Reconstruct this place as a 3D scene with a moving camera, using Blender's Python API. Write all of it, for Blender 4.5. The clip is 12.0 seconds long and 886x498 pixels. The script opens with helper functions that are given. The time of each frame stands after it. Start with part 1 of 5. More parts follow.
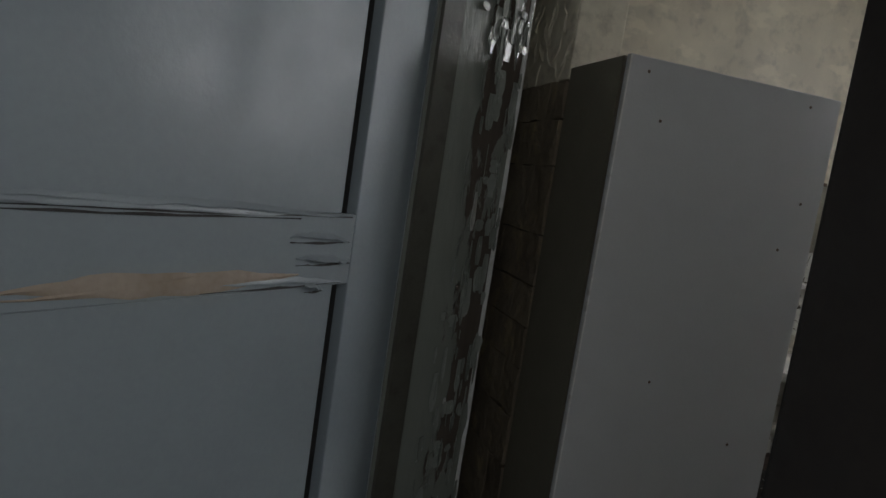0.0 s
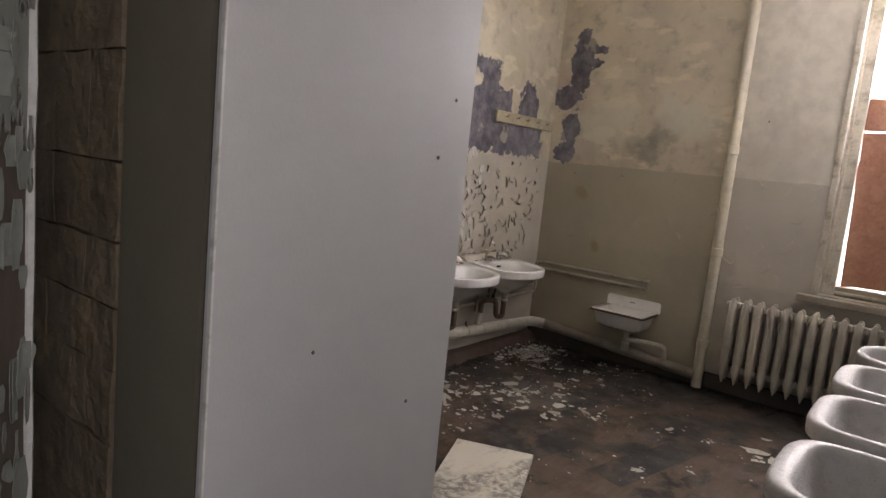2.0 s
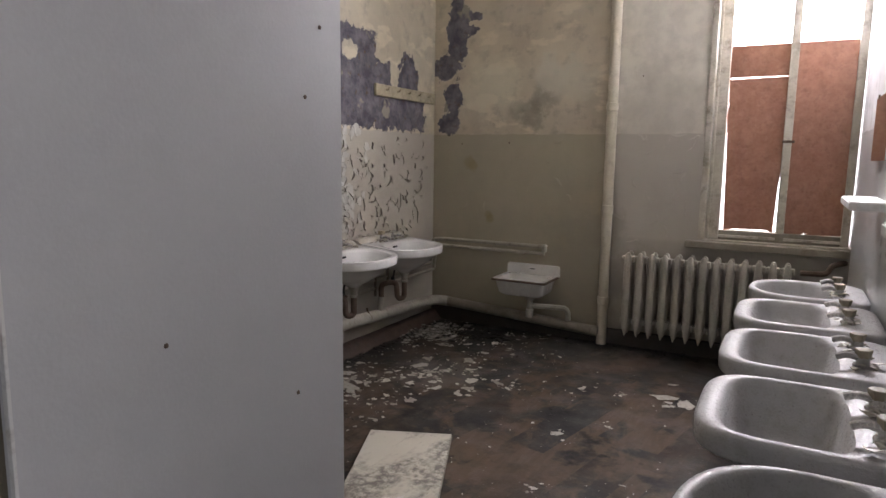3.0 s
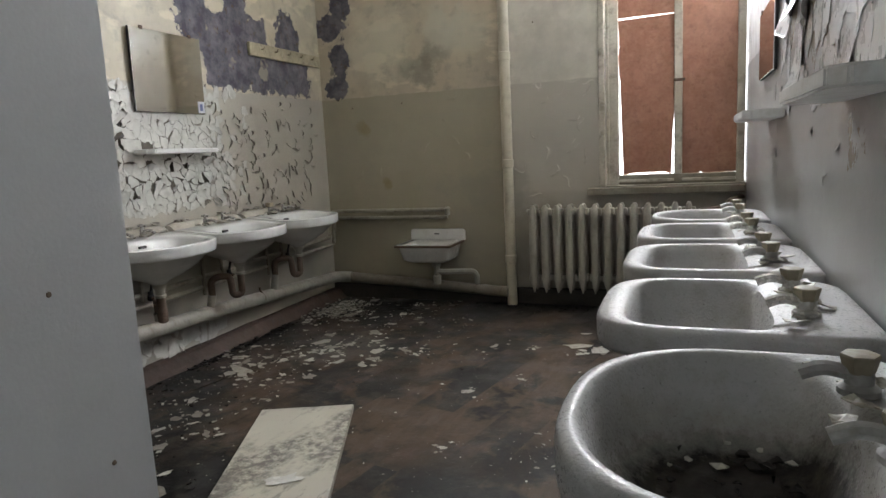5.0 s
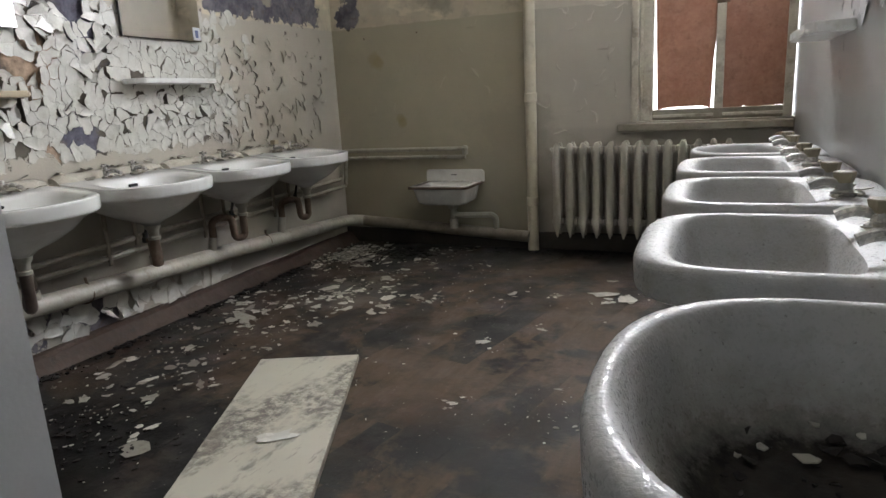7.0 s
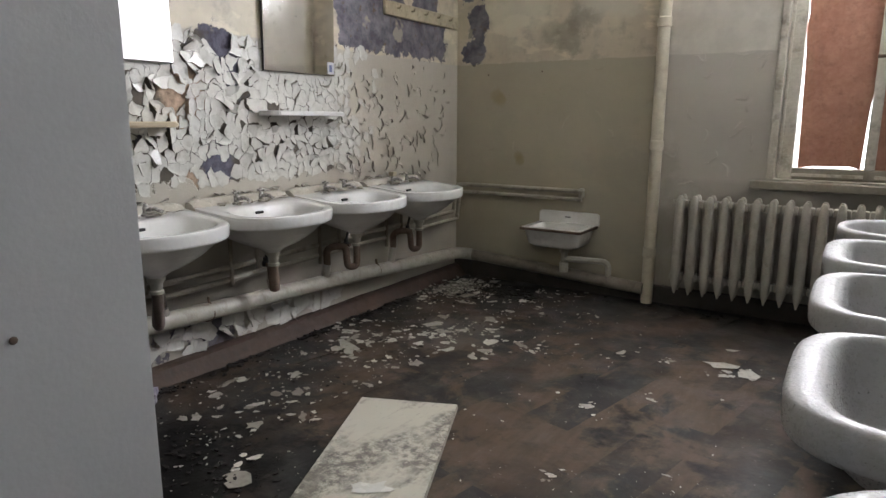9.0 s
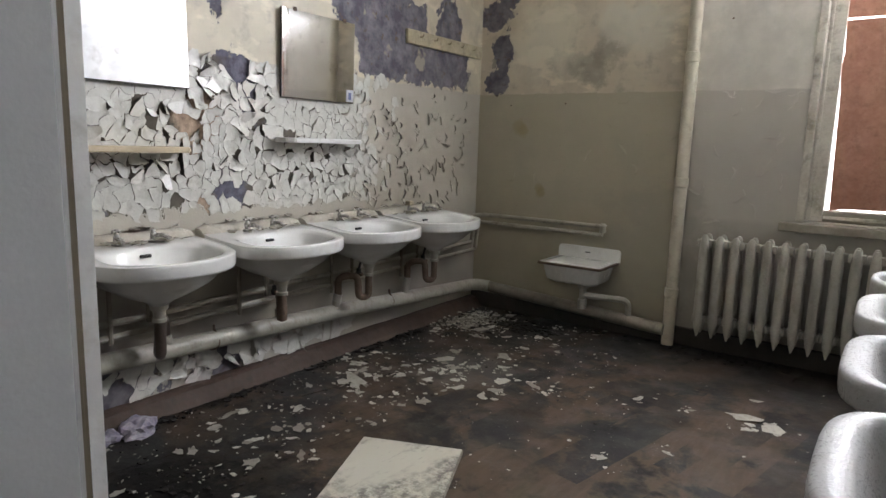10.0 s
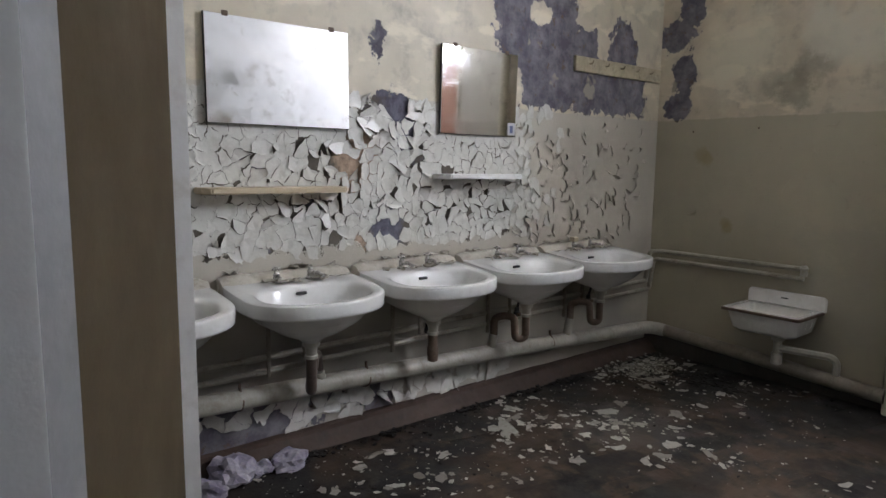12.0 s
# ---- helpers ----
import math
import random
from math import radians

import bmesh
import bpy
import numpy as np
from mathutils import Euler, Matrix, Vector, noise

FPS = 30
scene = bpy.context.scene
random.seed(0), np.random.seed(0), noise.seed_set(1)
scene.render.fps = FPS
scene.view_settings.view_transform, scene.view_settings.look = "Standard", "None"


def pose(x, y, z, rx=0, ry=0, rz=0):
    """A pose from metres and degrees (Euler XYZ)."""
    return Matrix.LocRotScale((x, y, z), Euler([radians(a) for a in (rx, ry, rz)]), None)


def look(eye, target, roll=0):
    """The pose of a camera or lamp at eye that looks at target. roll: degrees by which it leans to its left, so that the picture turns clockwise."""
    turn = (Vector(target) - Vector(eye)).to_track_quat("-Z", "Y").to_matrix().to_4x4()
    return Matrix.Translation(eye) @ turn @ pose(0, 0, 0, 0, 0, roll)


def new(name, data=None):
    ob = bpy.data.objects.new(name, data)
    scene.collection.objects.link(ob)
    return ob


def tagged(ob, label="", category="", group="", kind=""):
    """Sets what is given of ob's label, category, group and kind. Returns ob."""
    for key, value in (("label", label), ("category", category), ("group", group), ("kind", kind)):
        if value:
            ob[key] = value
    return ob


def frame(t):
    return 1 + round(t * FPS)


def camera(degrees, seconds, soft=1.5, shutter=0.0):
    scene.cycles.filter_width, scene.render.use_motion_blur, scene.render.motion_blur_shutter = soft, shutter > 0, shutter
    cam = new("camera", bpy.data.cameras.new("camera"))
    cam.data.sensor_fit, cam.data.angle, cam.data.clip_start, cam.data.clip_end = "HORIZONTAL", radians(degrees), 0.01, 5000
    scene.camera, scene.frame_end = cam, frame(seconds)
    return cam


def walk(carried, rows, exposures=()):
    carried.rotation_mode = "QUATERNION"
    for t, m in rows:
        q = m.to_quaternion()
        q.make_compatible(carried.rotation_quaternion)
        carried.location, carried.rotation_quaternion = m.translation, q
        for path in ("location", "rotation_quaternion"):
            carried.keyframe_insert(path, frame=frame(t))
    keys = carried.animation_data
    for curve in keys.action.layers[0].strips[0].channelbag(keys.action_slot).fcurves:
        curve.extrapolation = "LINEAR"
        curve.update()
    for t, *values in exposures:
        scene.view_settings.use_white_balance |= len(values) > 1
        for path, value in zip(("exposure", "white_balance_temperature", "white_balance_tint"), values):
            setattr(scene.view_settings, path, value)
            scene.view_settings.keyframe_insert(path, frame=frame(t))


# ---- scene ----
cam = camera(69.1, 12.0)
PATH = [
    (0, (3.180, -5.077, 1.505), (1.278, -4.497, 1.286), 8.6),
    (0.5, (3.008, -5.053, 1.484), (1.251, -4.146, 1.179), 9.8),
    (1, (2.897, -5.029, 1.463), (1.340, -3.811, 1.158), 8.8),
    (1.5, (2.784, -4.947, 1.449), (1.444, -3.493, 1.150), 7.5),
    (2, (2.723, -4.854, 1.446), (1.511, -3.285, 1.177), 5.7),
    (2.5, (2.655, -4.748, 1.384), (1.563, -3.094, 1.116), 3.0),
    (3, (2.631, -4.694, 1.357), (1.691, -2.952, 1.073), 0.8),
    (3.2, (2.633, -4.682, 1.337), (1.758, -2.905, 1.060), 0.2),
    (5, (2.643, -4.424, 1.099), (1.931, -2.579, 0.802), -2.9),
    (5.5, (2.598, -4.359, 1.053), (1.984, -2.482, 0.739), -2.9),
    (6, (2.581, -4.301, 1.034), (1.874, -2.468, 0.665), -3.9),
    (6.5, (2.586, -4.234, 1.012), (1.854, -2.420, 0.592), -4.2),
    (6.7, (2.592, -4.207, 1.014), (1.846, -2.406, 0.569), -3.7),
    (8.3, (2.543, -4.117, 1.053), (1.595, -2.409, 0.628), -2.3),
    (8.5, (2.542, -4.120, 1.083), (1.556, -2.431, 0.666), -1.8),
    (9, (2.522, -4.126, 1.143), (1.465, -2.474, 0.752), 0.2),
    (9.5, (2.511, -4.092, 1.170), (1.430, -2.449, 0.807), 1.5),
    (10, (2.514, -4.020, 1.181), (1.387, -2.399, 0.859), 1.8),
    (10.5, (2.499, -3.937, 1.178), (1.301, -2.359, 0.906), 1.3),
    (11, (2.466, -3.879, 1.202), (1.090, -2.453, 0.930), 1.1),
    (11.5, (2.477, -3.840, 1.225), (0.992, -2.526, 0.961), 0.7),
    (12, (2.488, -3.807, 1.235), (0.943, -2.564, 0.974), 0.8),
]
EXPOSURES = [(0, -1.1, 6450, 9), (0.5, 0.08, 6600, 7), (1.0, 0.35, 7000, 14), (1.5, 0.65, 7100, 22), (2.5, 0.72, 6700, 22), (3.2, 0.62, 6500, 20), (4.8, 0.7, 6350, 11),
             (5.5, 0.75, 6350, 9), (8.5, 0.86, 6350, 13), (9.5, 0.9, 6350, 13), (10.5, 0.8, 6200, 12), (11.5, 0.56, 6100, 14), (12.0, 0.5, 6100, 14)]
walk(cam, [(t, look(eye, target, roll)) for t, eye, target, roll in PATH], EXPOSURES)

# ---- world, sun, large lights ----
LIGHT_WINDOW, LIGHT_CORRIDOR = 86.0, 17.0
world = bpy.data.worlds.new("world")
scene.world = world
world.use_nodes = True
wn = world.node_tree
sky = wn.nodes.new("ShaderNodeTexSky")
sky.sky_type, sky.sun_disc = "NISHITA", False
sky.sun_elevation, sky.sun_rotation, sky.air_density, sky.dust_density = radians(38), radians(200), 1.2, 3.0
wn.nodes["Background"].inputs["Strength"].default_value = 0.12
wn.links.new(sky.outputs["Color"], wn.nodes["Background"].inputs["Color"])
sun = new("sun", bpy.data.lights.new("sun", "SUN"))
sun.data.energy, sun.data.angle, sun.data.color = 1.0, radians(12), (1.0, 0.96, 0.9)
sun.matrix_world = look((-7, -19, 16), (2, 0, 0))


def window_lamp(name, m, w, h, power, color):
    lamp = new(name, bpy.data.lights.new(name, "AREA"))
    lamp.data.shape, lamp.data.size, lamp.data.size_y = "RECTANGLE", w, h
    lamp.data.energy, lamp.data.color = power, color
    lamp.matrix_world = m
    return lamp


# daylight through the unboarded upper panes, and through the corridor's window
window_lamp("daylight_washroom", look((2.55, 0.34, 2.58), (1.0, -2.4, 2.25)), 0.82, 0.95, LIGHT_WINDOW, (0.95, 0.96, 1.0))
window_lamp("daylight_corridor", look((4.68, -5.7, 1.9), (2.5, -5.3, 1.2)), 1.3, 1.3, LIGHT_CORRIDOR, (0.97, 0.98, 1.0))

# ---- materials ----


class Mat:
    """A small node-material builder."""

    def __init__(self, name, rough=0.6, metal=0.0, spec=0.5):
        self.m = bpy.data.materials.new(name)
        self.m.use_nodes = True
        self.t = self.m.node_tree
        self.b = self.t.nodes["Principled BSDF"]
        self.b.inputs["Roughness"].default_value = rough
        self.b.inputs["Metallic"].default_value = metal
        self.b.inputs["Specular IOR Level"].default_value = spec
        self.pos = self.t.nodes.new("ShaderNodeNewGeometry").outputs["Position"]

    def put(self, sock, v):
        if isinstance(v, bpy.types.NodeSocket):
            self.t.links.new(v, sock)
        elif isinstance(v, tuple) and len(v) == 3 and sock.type == "RGBA":
            sock.default_value = (*v, 1)
        else:
            sock.default_value = v

    def noise(self, scale, detail=4, rough=0.55, vec=None, dist=0.0):
        n = self.t.nodes.new("ShaderNodeTexNoise")
        for k, v in (("Scale", scale), ("Detail", detail), ("Roughness", rough), ("Distortion", dist)):
            n.inputs[k].default_value = v
        self.t.links.new(vec or self.pos, n.inputs["Vector"])
        return n.outputs["Fac"]

    def stretch(self, sx, sy, sz, rz=0.0):
        n = self.t.nodes.new("ShaderNodeMapping")
        n.inputs["Scale"].default_value = (sx, sy, sz)
        n.inputs["Rotation"].default_value = (0, 0, rz)
        self.t.links.new(self.pos, n.inputs["Vector"])
        return n.outputs["Vector"]

    def step(self, v, lo, hi, a=0.0, b=1.0):
        n = self.t.nodes.new("ShaderNodeMapRange")
        for k, x in (("Value", v), ("From Min", lo), ("From Max", hi), ("To Min", a), ("To Max", b)):
            self.put(n.inputs[k], x)
        return n.outputs["Result"]

    def math(self, op, a, b=0.0):
        n = self.t.nodes.new("ShaderNodeMath")
        n.operation = op
        self.put(n.inputs[0], a)
        self.put(n.inputs[1], b)
        return n.outputs[0]

    def mix(self, f, a, b):
        n = self.t.nodes.new("ShaderNodeMix")
        n.data_type = "RGBA"
        self.put(n.inputs["Factor"], f)
        self.put(n.inputs["A"], a)
        self.put(n.inputs["B"], b)
        return n.outputs["Result"]

    def attr(self, name):
        n = self.t.nodes.new("ShaderNodeAttribute")
        n.attribute_name = name
        return n.outputs["Fac"]

    def height(self):
        n = self.t.nodes.new("ShaderNodeSeparateXYZ")
        self.t.links.new(self.pos, n.inputs[0])
        return n.outputs["Z"]

    def spot(self, x, y, r, a, z=0.0):
        """A ragged blotch round (x, y)."""
        n = self.t.nodes.new("ShaderNodeVectorMath")
        n.operation = "DISTANCE"
        self.t.links.new(self.pos, n.inputs[0])
        n.inputs[1].default_value = (x, y, z)
        d = self.math("ADD", n.outputs["Value"], self.math("MULTIPLY", self.math("SUBTRACT", self.noise(5, 7, 0.68), 0.5), r * 2.2))
        return self.math("MINIMUM", self.step(d, r * 0.75, r * 0.4, 0, a), 1.0)

    def pool(self, x, y, z, r0, r1):
        """A dark deposit: 1 within r0 of a point, 0 beyond r1, with a frayed edge."""
        n = self.t.nodes.new("ShaderNodeVectorMath")
        n.operation = "DISTANCE"
        self.t.links.new(self.pos, n.inputs[0])
        n.inputs[1].default_value = (x, y, z)
        return self.step(self.math("ADD", n.outputs["Value"], self.math("MULTIPLY", self.math("SUBTRACT", self.noise(34, 7, 0.75), 0.5), 0.07)), r1, r0)

    def random(self):
        return self.t.nodes.new("ShaderNodeObjectInfo").outputs["Random"]

    def color(self, v):
        self.put(self.b.inputs["Base Color"], v)
        return self

    def rough(self, v):
        self.put(self.b.inputs["Roughness"], v)
        return self

    def bump(self, h, strength=0.4, dist=0.004):
        n = self.t.nodes.new("ShaderNodeBump")
        n.inputs["Strength"].default_value, n.inputs["Distance"].default_value = strength, dist
        self.t.links.new(h, n.inputs["Height"])
        self.t.links.new(n.outputs["Normal"], self.b.inputs["Normal"])
        return self


def mottled(name, a, b, rough=0.6, scale=3.0, fine=60.0, metal=0.0, dirt=None, bump=0.25, spec=0.5, amount=0.5):
    """Two tones mixed at two scales, with optional dirt."""
    m = Mat(name, rough, metal, spec)
    f = m.math("MULTIPLY", m.math("ADD", m.noise(scale), m.math("MULTIPLY", m.noise(fine, 3), 0.5)), 0.67)
    c = m.mix(m.step(f, 0.35, 0.68), a, b)
    if dirt:
        c = m.mix(m.step(m.noise(scale * 2.3, 6, 0.65), 0.52, 0.72, 0, amount), c, dirt)
    m.color(c).rough(m.step(m.noise(scale * 4), 0.3, 0.7, max(0.03, rough - 0.1), min(1, rough + 0.12)))
    if bump:
        m.bump(m.noise(fine, 4), bump, 0.003)
    return m.m


def wall_material(name, cream, lower, split=1.535, gloss=0.5, blotches=(), violet=(), second_tones=None, ground=None):
    """Two-tone painted plaster, bare where the mesh says so."""
    m = Mat(name, gloss)
    z = m.math("ADD", m.height(), m.math("MULTIPLY", m.math("SUBTRACT", m.noise(7, 4), 0.5), 0.03))
    up = m.step(z, split - 0.004, split + 0.004)
    grain = m.noise(140, 3)
    big = m.noise(1.6, 6, 0.62)
    mid = m.noise(8, 6, 0.6)
    c_up = m.mix(m.step(big, 0.38, 0.66), cream, tuple(v * 0.74 for v in cream))
    c_up = m.mix(m.step(mid, 0.52, 0.72, 0, 0.5), c_up, (0.2, 0.185, 0.15))
    c_up = m.mix(m.step(m.noise(3.2, 5, 0.55, m.stretch(1, 1, 2.2)), 0.56, 0.62, 0, 0.55), c_up, tuple(min(0.85, v * 1.18) for v in cream))
    c_lo = m.mix(m.step(big, 0.35, 0.7), lower, tuple(v * 0.84 for v in lower))
    c_lo = m.mix(m.step(m.noise(24, 5, 0.7), 0.62, 0.74, 0, 0.4), c_lo, (0.2, 0.18, 0.13))
    c_lo = m.mix(m.step(m.noise(2.3, 3), 0.72, 0.76, 0, 0.6), c_lo, (0.38, 0.33, 0.17))
    paint = m.mix(up, c_lo, c_up)
    # tones right of x0 are paler than those left of it
    if second_tones:
        x0, tone_up, tone_lo = second_tones
        sx = m.t.nodes.new("ShaderNodeSeparateXYZ")
        m.t.links.new(m.pos, sx.inputs[0])
        second = m.mix(up, m.mix(m.step(big, 0.35, 0.7), tone_lo, tuple(v * 0.86 for v in tone_lo)), m.mix(m.step(mid, 0.42, 0.66), tone_up, tuple(v * 0.82 for v in tone_up)))
        paint = m.mix(m.step(sx.outputs["X"], x0 - 0.002, x0 + 0.002), paint, second)
    for x, y, z, r, tone, a in blotches:
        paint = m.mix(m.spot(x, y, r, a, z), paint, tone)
    # old violet distemper and plaster under the paint
    under = m.mix(m.step(m.noise(9, 6, 0.7), 0.4, 0.62), (0.1, 0.093, 0.118), (0.235, 0.22, 0.24))
    under = m.mix(m.step(m.noise(16, 6, 0.7), 0.57, 0.66), under, (0.14, 0.1, 0.075))
    under = m.mix(m.step(m.noise(5, 3), 0.64, 0.68), under, (0.36, 0.33, 0.26))
    low = m.step(m.height(), 0.42, 0.46)
    # bare plaster, its tone lowered so open cracks look shaded
    under = m.mix(m.math("MULTIPLY", m.math("MULTIPLY", low, m.math("SUBTRACT", 1.0, up)), m.step(m.noise(6, 5, 0.6), 0.6, 0.66, 1.0, 0.1)), under, m.mix(m.noise(18, 5), (0.06, 0.05, 0.04), (0.19, 0.165, 0.13)))
    for x, y, z, r, tone in violet:
        under = m.mix(m.spot(x, y, r, 1.0, z), under, m.mix(m.step(m.noise(26, 6, 0.7), 0.35, 0.65), tone, tuple(v * 2.3 for v in tone)))
    if ground:
        under = m.mix(m.noise(12, 6, 0.7), ground, tuple(v * 0.55 for v in ground))
    edge = m.math("ADD", m.attr("bare"), m.math("MULTIPLY", m.math("SUBTRACT", m.noise(13, 7, 0.66), 0.5), 1.15))
    bare = m.step(edge, 0.49, 0.52)
    c = m.mix(bare, paint, under)
    # darker brown by the mesh's own values
    c = m.mix(m.step(m.attr("dark_tone"), 0.0, 1.0, 0, 0.85), c, (0.09, 0.075, 0.055))
    h = m.math("ADD", m.math("MULTIPLY", grain, 0.15), m.math("MULTIPLY", mid, 0.5))
    h = m.math("SUBTRACT", h, m.math("MULTIPLY", bare, 0.9))
    m.color(c).rough(m.step(bare, 0, 1, gloss, 0.9)).bump(h, 0.55, 0.006)
    return m.m


CREAM, OLIVE = (0.68, 0.61, 0.46), (0.54, 0.5, 0.42)
VIOLET, ORANGE, MOULD, OCHRE = (0.075, 0.072, 0.095), (0.24, 0.175, 0.125), (0.2, 0.185, 0.14), (0.33, 0.275, 0.14)
M_WALL = wall_material("two_tone_wall_paint", CREAM, OLIVE, violet=((0, -2.1, 1.5, 0.2, VIOLET), (0, -2.02, 1.37, 0.12, VIOLET), (0, -2.14, 0.92, 0.16, VIOLET), (0, -2.3, 1.24, 0.2, ORANGE), (0, -2.3, 0.89, 0.1, ORANGE), (0, -1.0, 0.95, 0.3, VIOLET)))
M_WALL_B = wall_material("two_tone_back_wall_paint", (0.68, 0.595, 0.45), (0.46, 0.412, 0.3), second_tones=(1.47, (0.7, 0.655, 0.56), (0.53, 0.49, 0.415)), blotches=(
    (0.84, 0, 1.68, 0.16, MOULD, 0.55), (0.96, 0, 1.82, 0.2, MOULD, 0.5), (0.71, 0, 1.72, 0.12, MOULD, 0.45), (1.0, 0, 1.97, 0.22, (0.66, 0.62, 0.5), 0.7), (1.16, 0, 1.91, 0.25, (0.64, 0.6, 0.48), 0.6), (0.5, 0, 1.9, 0.4, (0.74, 0.69, 0.53), 0.5),
    # ochre stains, then broad darker blotches by the window, corner and low wall
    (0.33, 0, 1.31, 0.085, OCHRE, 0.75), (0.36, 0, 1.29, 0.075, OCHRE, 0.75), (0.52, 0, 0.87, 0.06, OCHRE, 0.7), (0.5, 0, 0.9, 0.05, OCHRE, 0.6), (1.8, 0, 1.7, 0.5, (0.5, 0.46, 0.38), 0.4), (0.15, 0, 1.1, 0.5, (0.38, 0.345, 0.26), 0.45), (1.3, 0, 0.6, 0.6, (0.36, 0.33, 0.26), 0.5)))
# tones put window brightness above the split and shelf shade below it
M_WALL_R = wall_material("pale_wall_paint_shaded_below", (0.85, 0.86, 0.88), (0.44, 0.445, 0.44), gloss=0.3, ground=(0.33, 0.27, 0.2))
M_CEIL = mottled("ceiling_whitewash", (0.62, 0.6, 0.54), (0.53, 0.51, 0.46), 0.9, 1.5, 40)
M_CORR = mottled("corridor_wall_paint", (0.5, 0.52, 0.52), (0.4, 0.42, 0.42), 0.5, 1.5, 40)
M_REVEAL = mottled("window_reveal_paint", (0.36, 0.33, 0.265), (0.25, 0.22, 0.17), 0.6, 6, 50, dirt=(0.2, 0.17, 0.12))
M_FLAKE = mottled("peeling_paint", (0.71, 0.7, 0.645), (0.63, 0.615, 0.56), 0.22, 5, 90, dirt=(0.3, 0.26, 0.19), bump=0.2, amount=0.35)
M_FLAKE_R = mottled("pale_peeling_paint", (0.68, 0.69, 0.7), (0.55, 0.56, 0.57), 0.3, 5, 90, dirt=(0.4, 0.37, 0.3), bump=0.2, amount=0.3)


def chip_material():
    """Fallen paint: each piece of its own tone, from clean cream to trodden brown."""
    m = Mat("fallen_paint", 0.65)
    island = m.t.nodes.new("ShaderNodeNewGeometry").outputs["Random Per Island"]
    c = m.mix(m.step(island, 0.1, 1.0), (0.57, 0.55, 0.475), (0.2, 0.18, 0.145))
    c = m.mix(m.step(m.noise(35, 5, 0.7), 0.5, 0.7, 0, 0.6), c, (0.13, 0.11, 0.085))
    m.color(c).bump(m.noise(90, 4), 0.3, 0.002)
    return m.m


M_CHIP = chip_material()
M_CHIP_B = mottled("olive_fallen_paint", (0.5, 0.48, 0.41), (0.32, 0.29, 0.23), 0.5, 25, 120, dirt=(0.1, 0.08, 0.06), amount=0.7)
M_DEBRIS = mottled("black_debris", (0.012, 0.011, 0.01), (0.032, 0.026, 0.021), 0.85, 20, 120)
M_VIOLET = mottled("violet_plaster", (0.24, 0.215, 0.3), (0.5, 0.47, 0.5), 0.85, 18, 80, dirt=(0.2, 0.165, 0.16))
M_CERAMIC = mottled("white_vitreous_china", (0.82, 0.815, 0.79), (0.77, 0.76, 0.73), 0.1, 4, 60, dirt=(0.45, 0.41, 0.34), bump=0.03, amount=0.28)
M_CERAMIC_D = mottled("dusty_vitreous_china", (0.66, 0.625, 0.55), (0.54, 0.5, 0.42), 0.2, 8, 70, dirt=(0.3, 0.25, 0.18), bump=0.1, amount=0.6)


def china(name, pools=()):
    """Pitted, dusty glaze; pools are dark deposits (x, y, z, radius)."""
    m = Mat(name, 0.3, 0.0, 0.45)
    c = m.mix(m.noise(5, 5), (0.5, 0.497, 0.49), (0.43, 0.425, 0.415))
    c = m.mix(m.step(m.noise(22, 6, 0.7), 0.5, 0.72, 0, 0.55), c, (0.33, 0.3, 0.255))
    c = m.mix(m.step(m.noise(130, 3, 0.6), 0.66, 0.72, 0, 0.6), c, (0.12, 0.105, 0.085))
    gloss = m.step(m.noise(170, 2, 0.5), 0.5, 0.62, 0.65, 0.14)
    for x, y, z, r in pools:
        c = m.mix(m.math("MULTIPLY", m.pool(x, y, z, r * 0.95, r * 1.25), 0.7), c, (0.22, 0.2, 0.17))
        d = m.pool(x, y, z, r * 0.75, r * 1.0)
        c = m.mix(d, c, m.mix(m.step(m.noise(34, 6, 0.7), 0.4, 0.66), (0.012, 0.01, 0.008), (0.05, 0.042, 0.032)))
        gloss = m.math("MAXIMUM", gloss, m.math("MULTIPLY", d, 0.85))
    m.color(c).rough(gloss).bump(m.math("ADD", m.noise(190, 3), m.math("MULTIPLY", m.noise(40, 4), 0.6)), 0.3, 0.003)
    return m.m


M_CHINA_S = china("sludge_stained_china", ((2.71, -3.55, 0.6, 0.176),))
M_CHINA_R = china("grimy_vitreous_china")
M_CHINA_T = mottled("dirty_painted_tap", (0.4, 0.39, 0.37), (0.26, 0.25, 0.23), 0.4, 18, 90, dirt=(0.16, 0.14, 0.11))
M_BEIGE_D = mottled("grimy_yellowed_plastic", (0.34, 0.3, 0.215), (0.25, 0.215, 0.15), 0.6, 18, 60)
M_SLUDGE = mottled("dried_sludge", (0.014, 0.011, 0.009), (0.036, 0.028, 0.021), 0.85, 14, 70, dirt=(0.008, 0.007, 0.006), bump=0.8)
M_ENAMEL = mottled("white_enamel", (0.86, 0.85, 0.81), (0.78, 0.76, 0.71), 0.2, 6, 60, dirt=(0.4, 0.33, 0.24), amount=0.2, bump=0.05)
M_RUST = mottled("rusty_iron", (0.11, 0.07, 0.045), (0.19, 0.14, 0.1), 0.8, 18, 90, dirt=(0.05, 0.035, 0.025))
M_CHROME = mottled("dull_chrome", (0.68, 0.66, 0.62), (0.45, 0.43, 0.39), 0.25, 20, 90, metal=0.3, dirt=(0.2, 0.17, 0.13))
M_BEIGE = mottled("yellowed_plastic", (0.6, 0.52, 0.36), (0.48, 0.41, 0.28), 0.4, 12, 60)
M_PIPE = mottled("painted_pipe", (0.48, 0.46, 0.39), (0.37, 0.345, 0.28), 0.4, 7, 60, dirt=(0.18, 0.13, 0.08), amount=0.5)
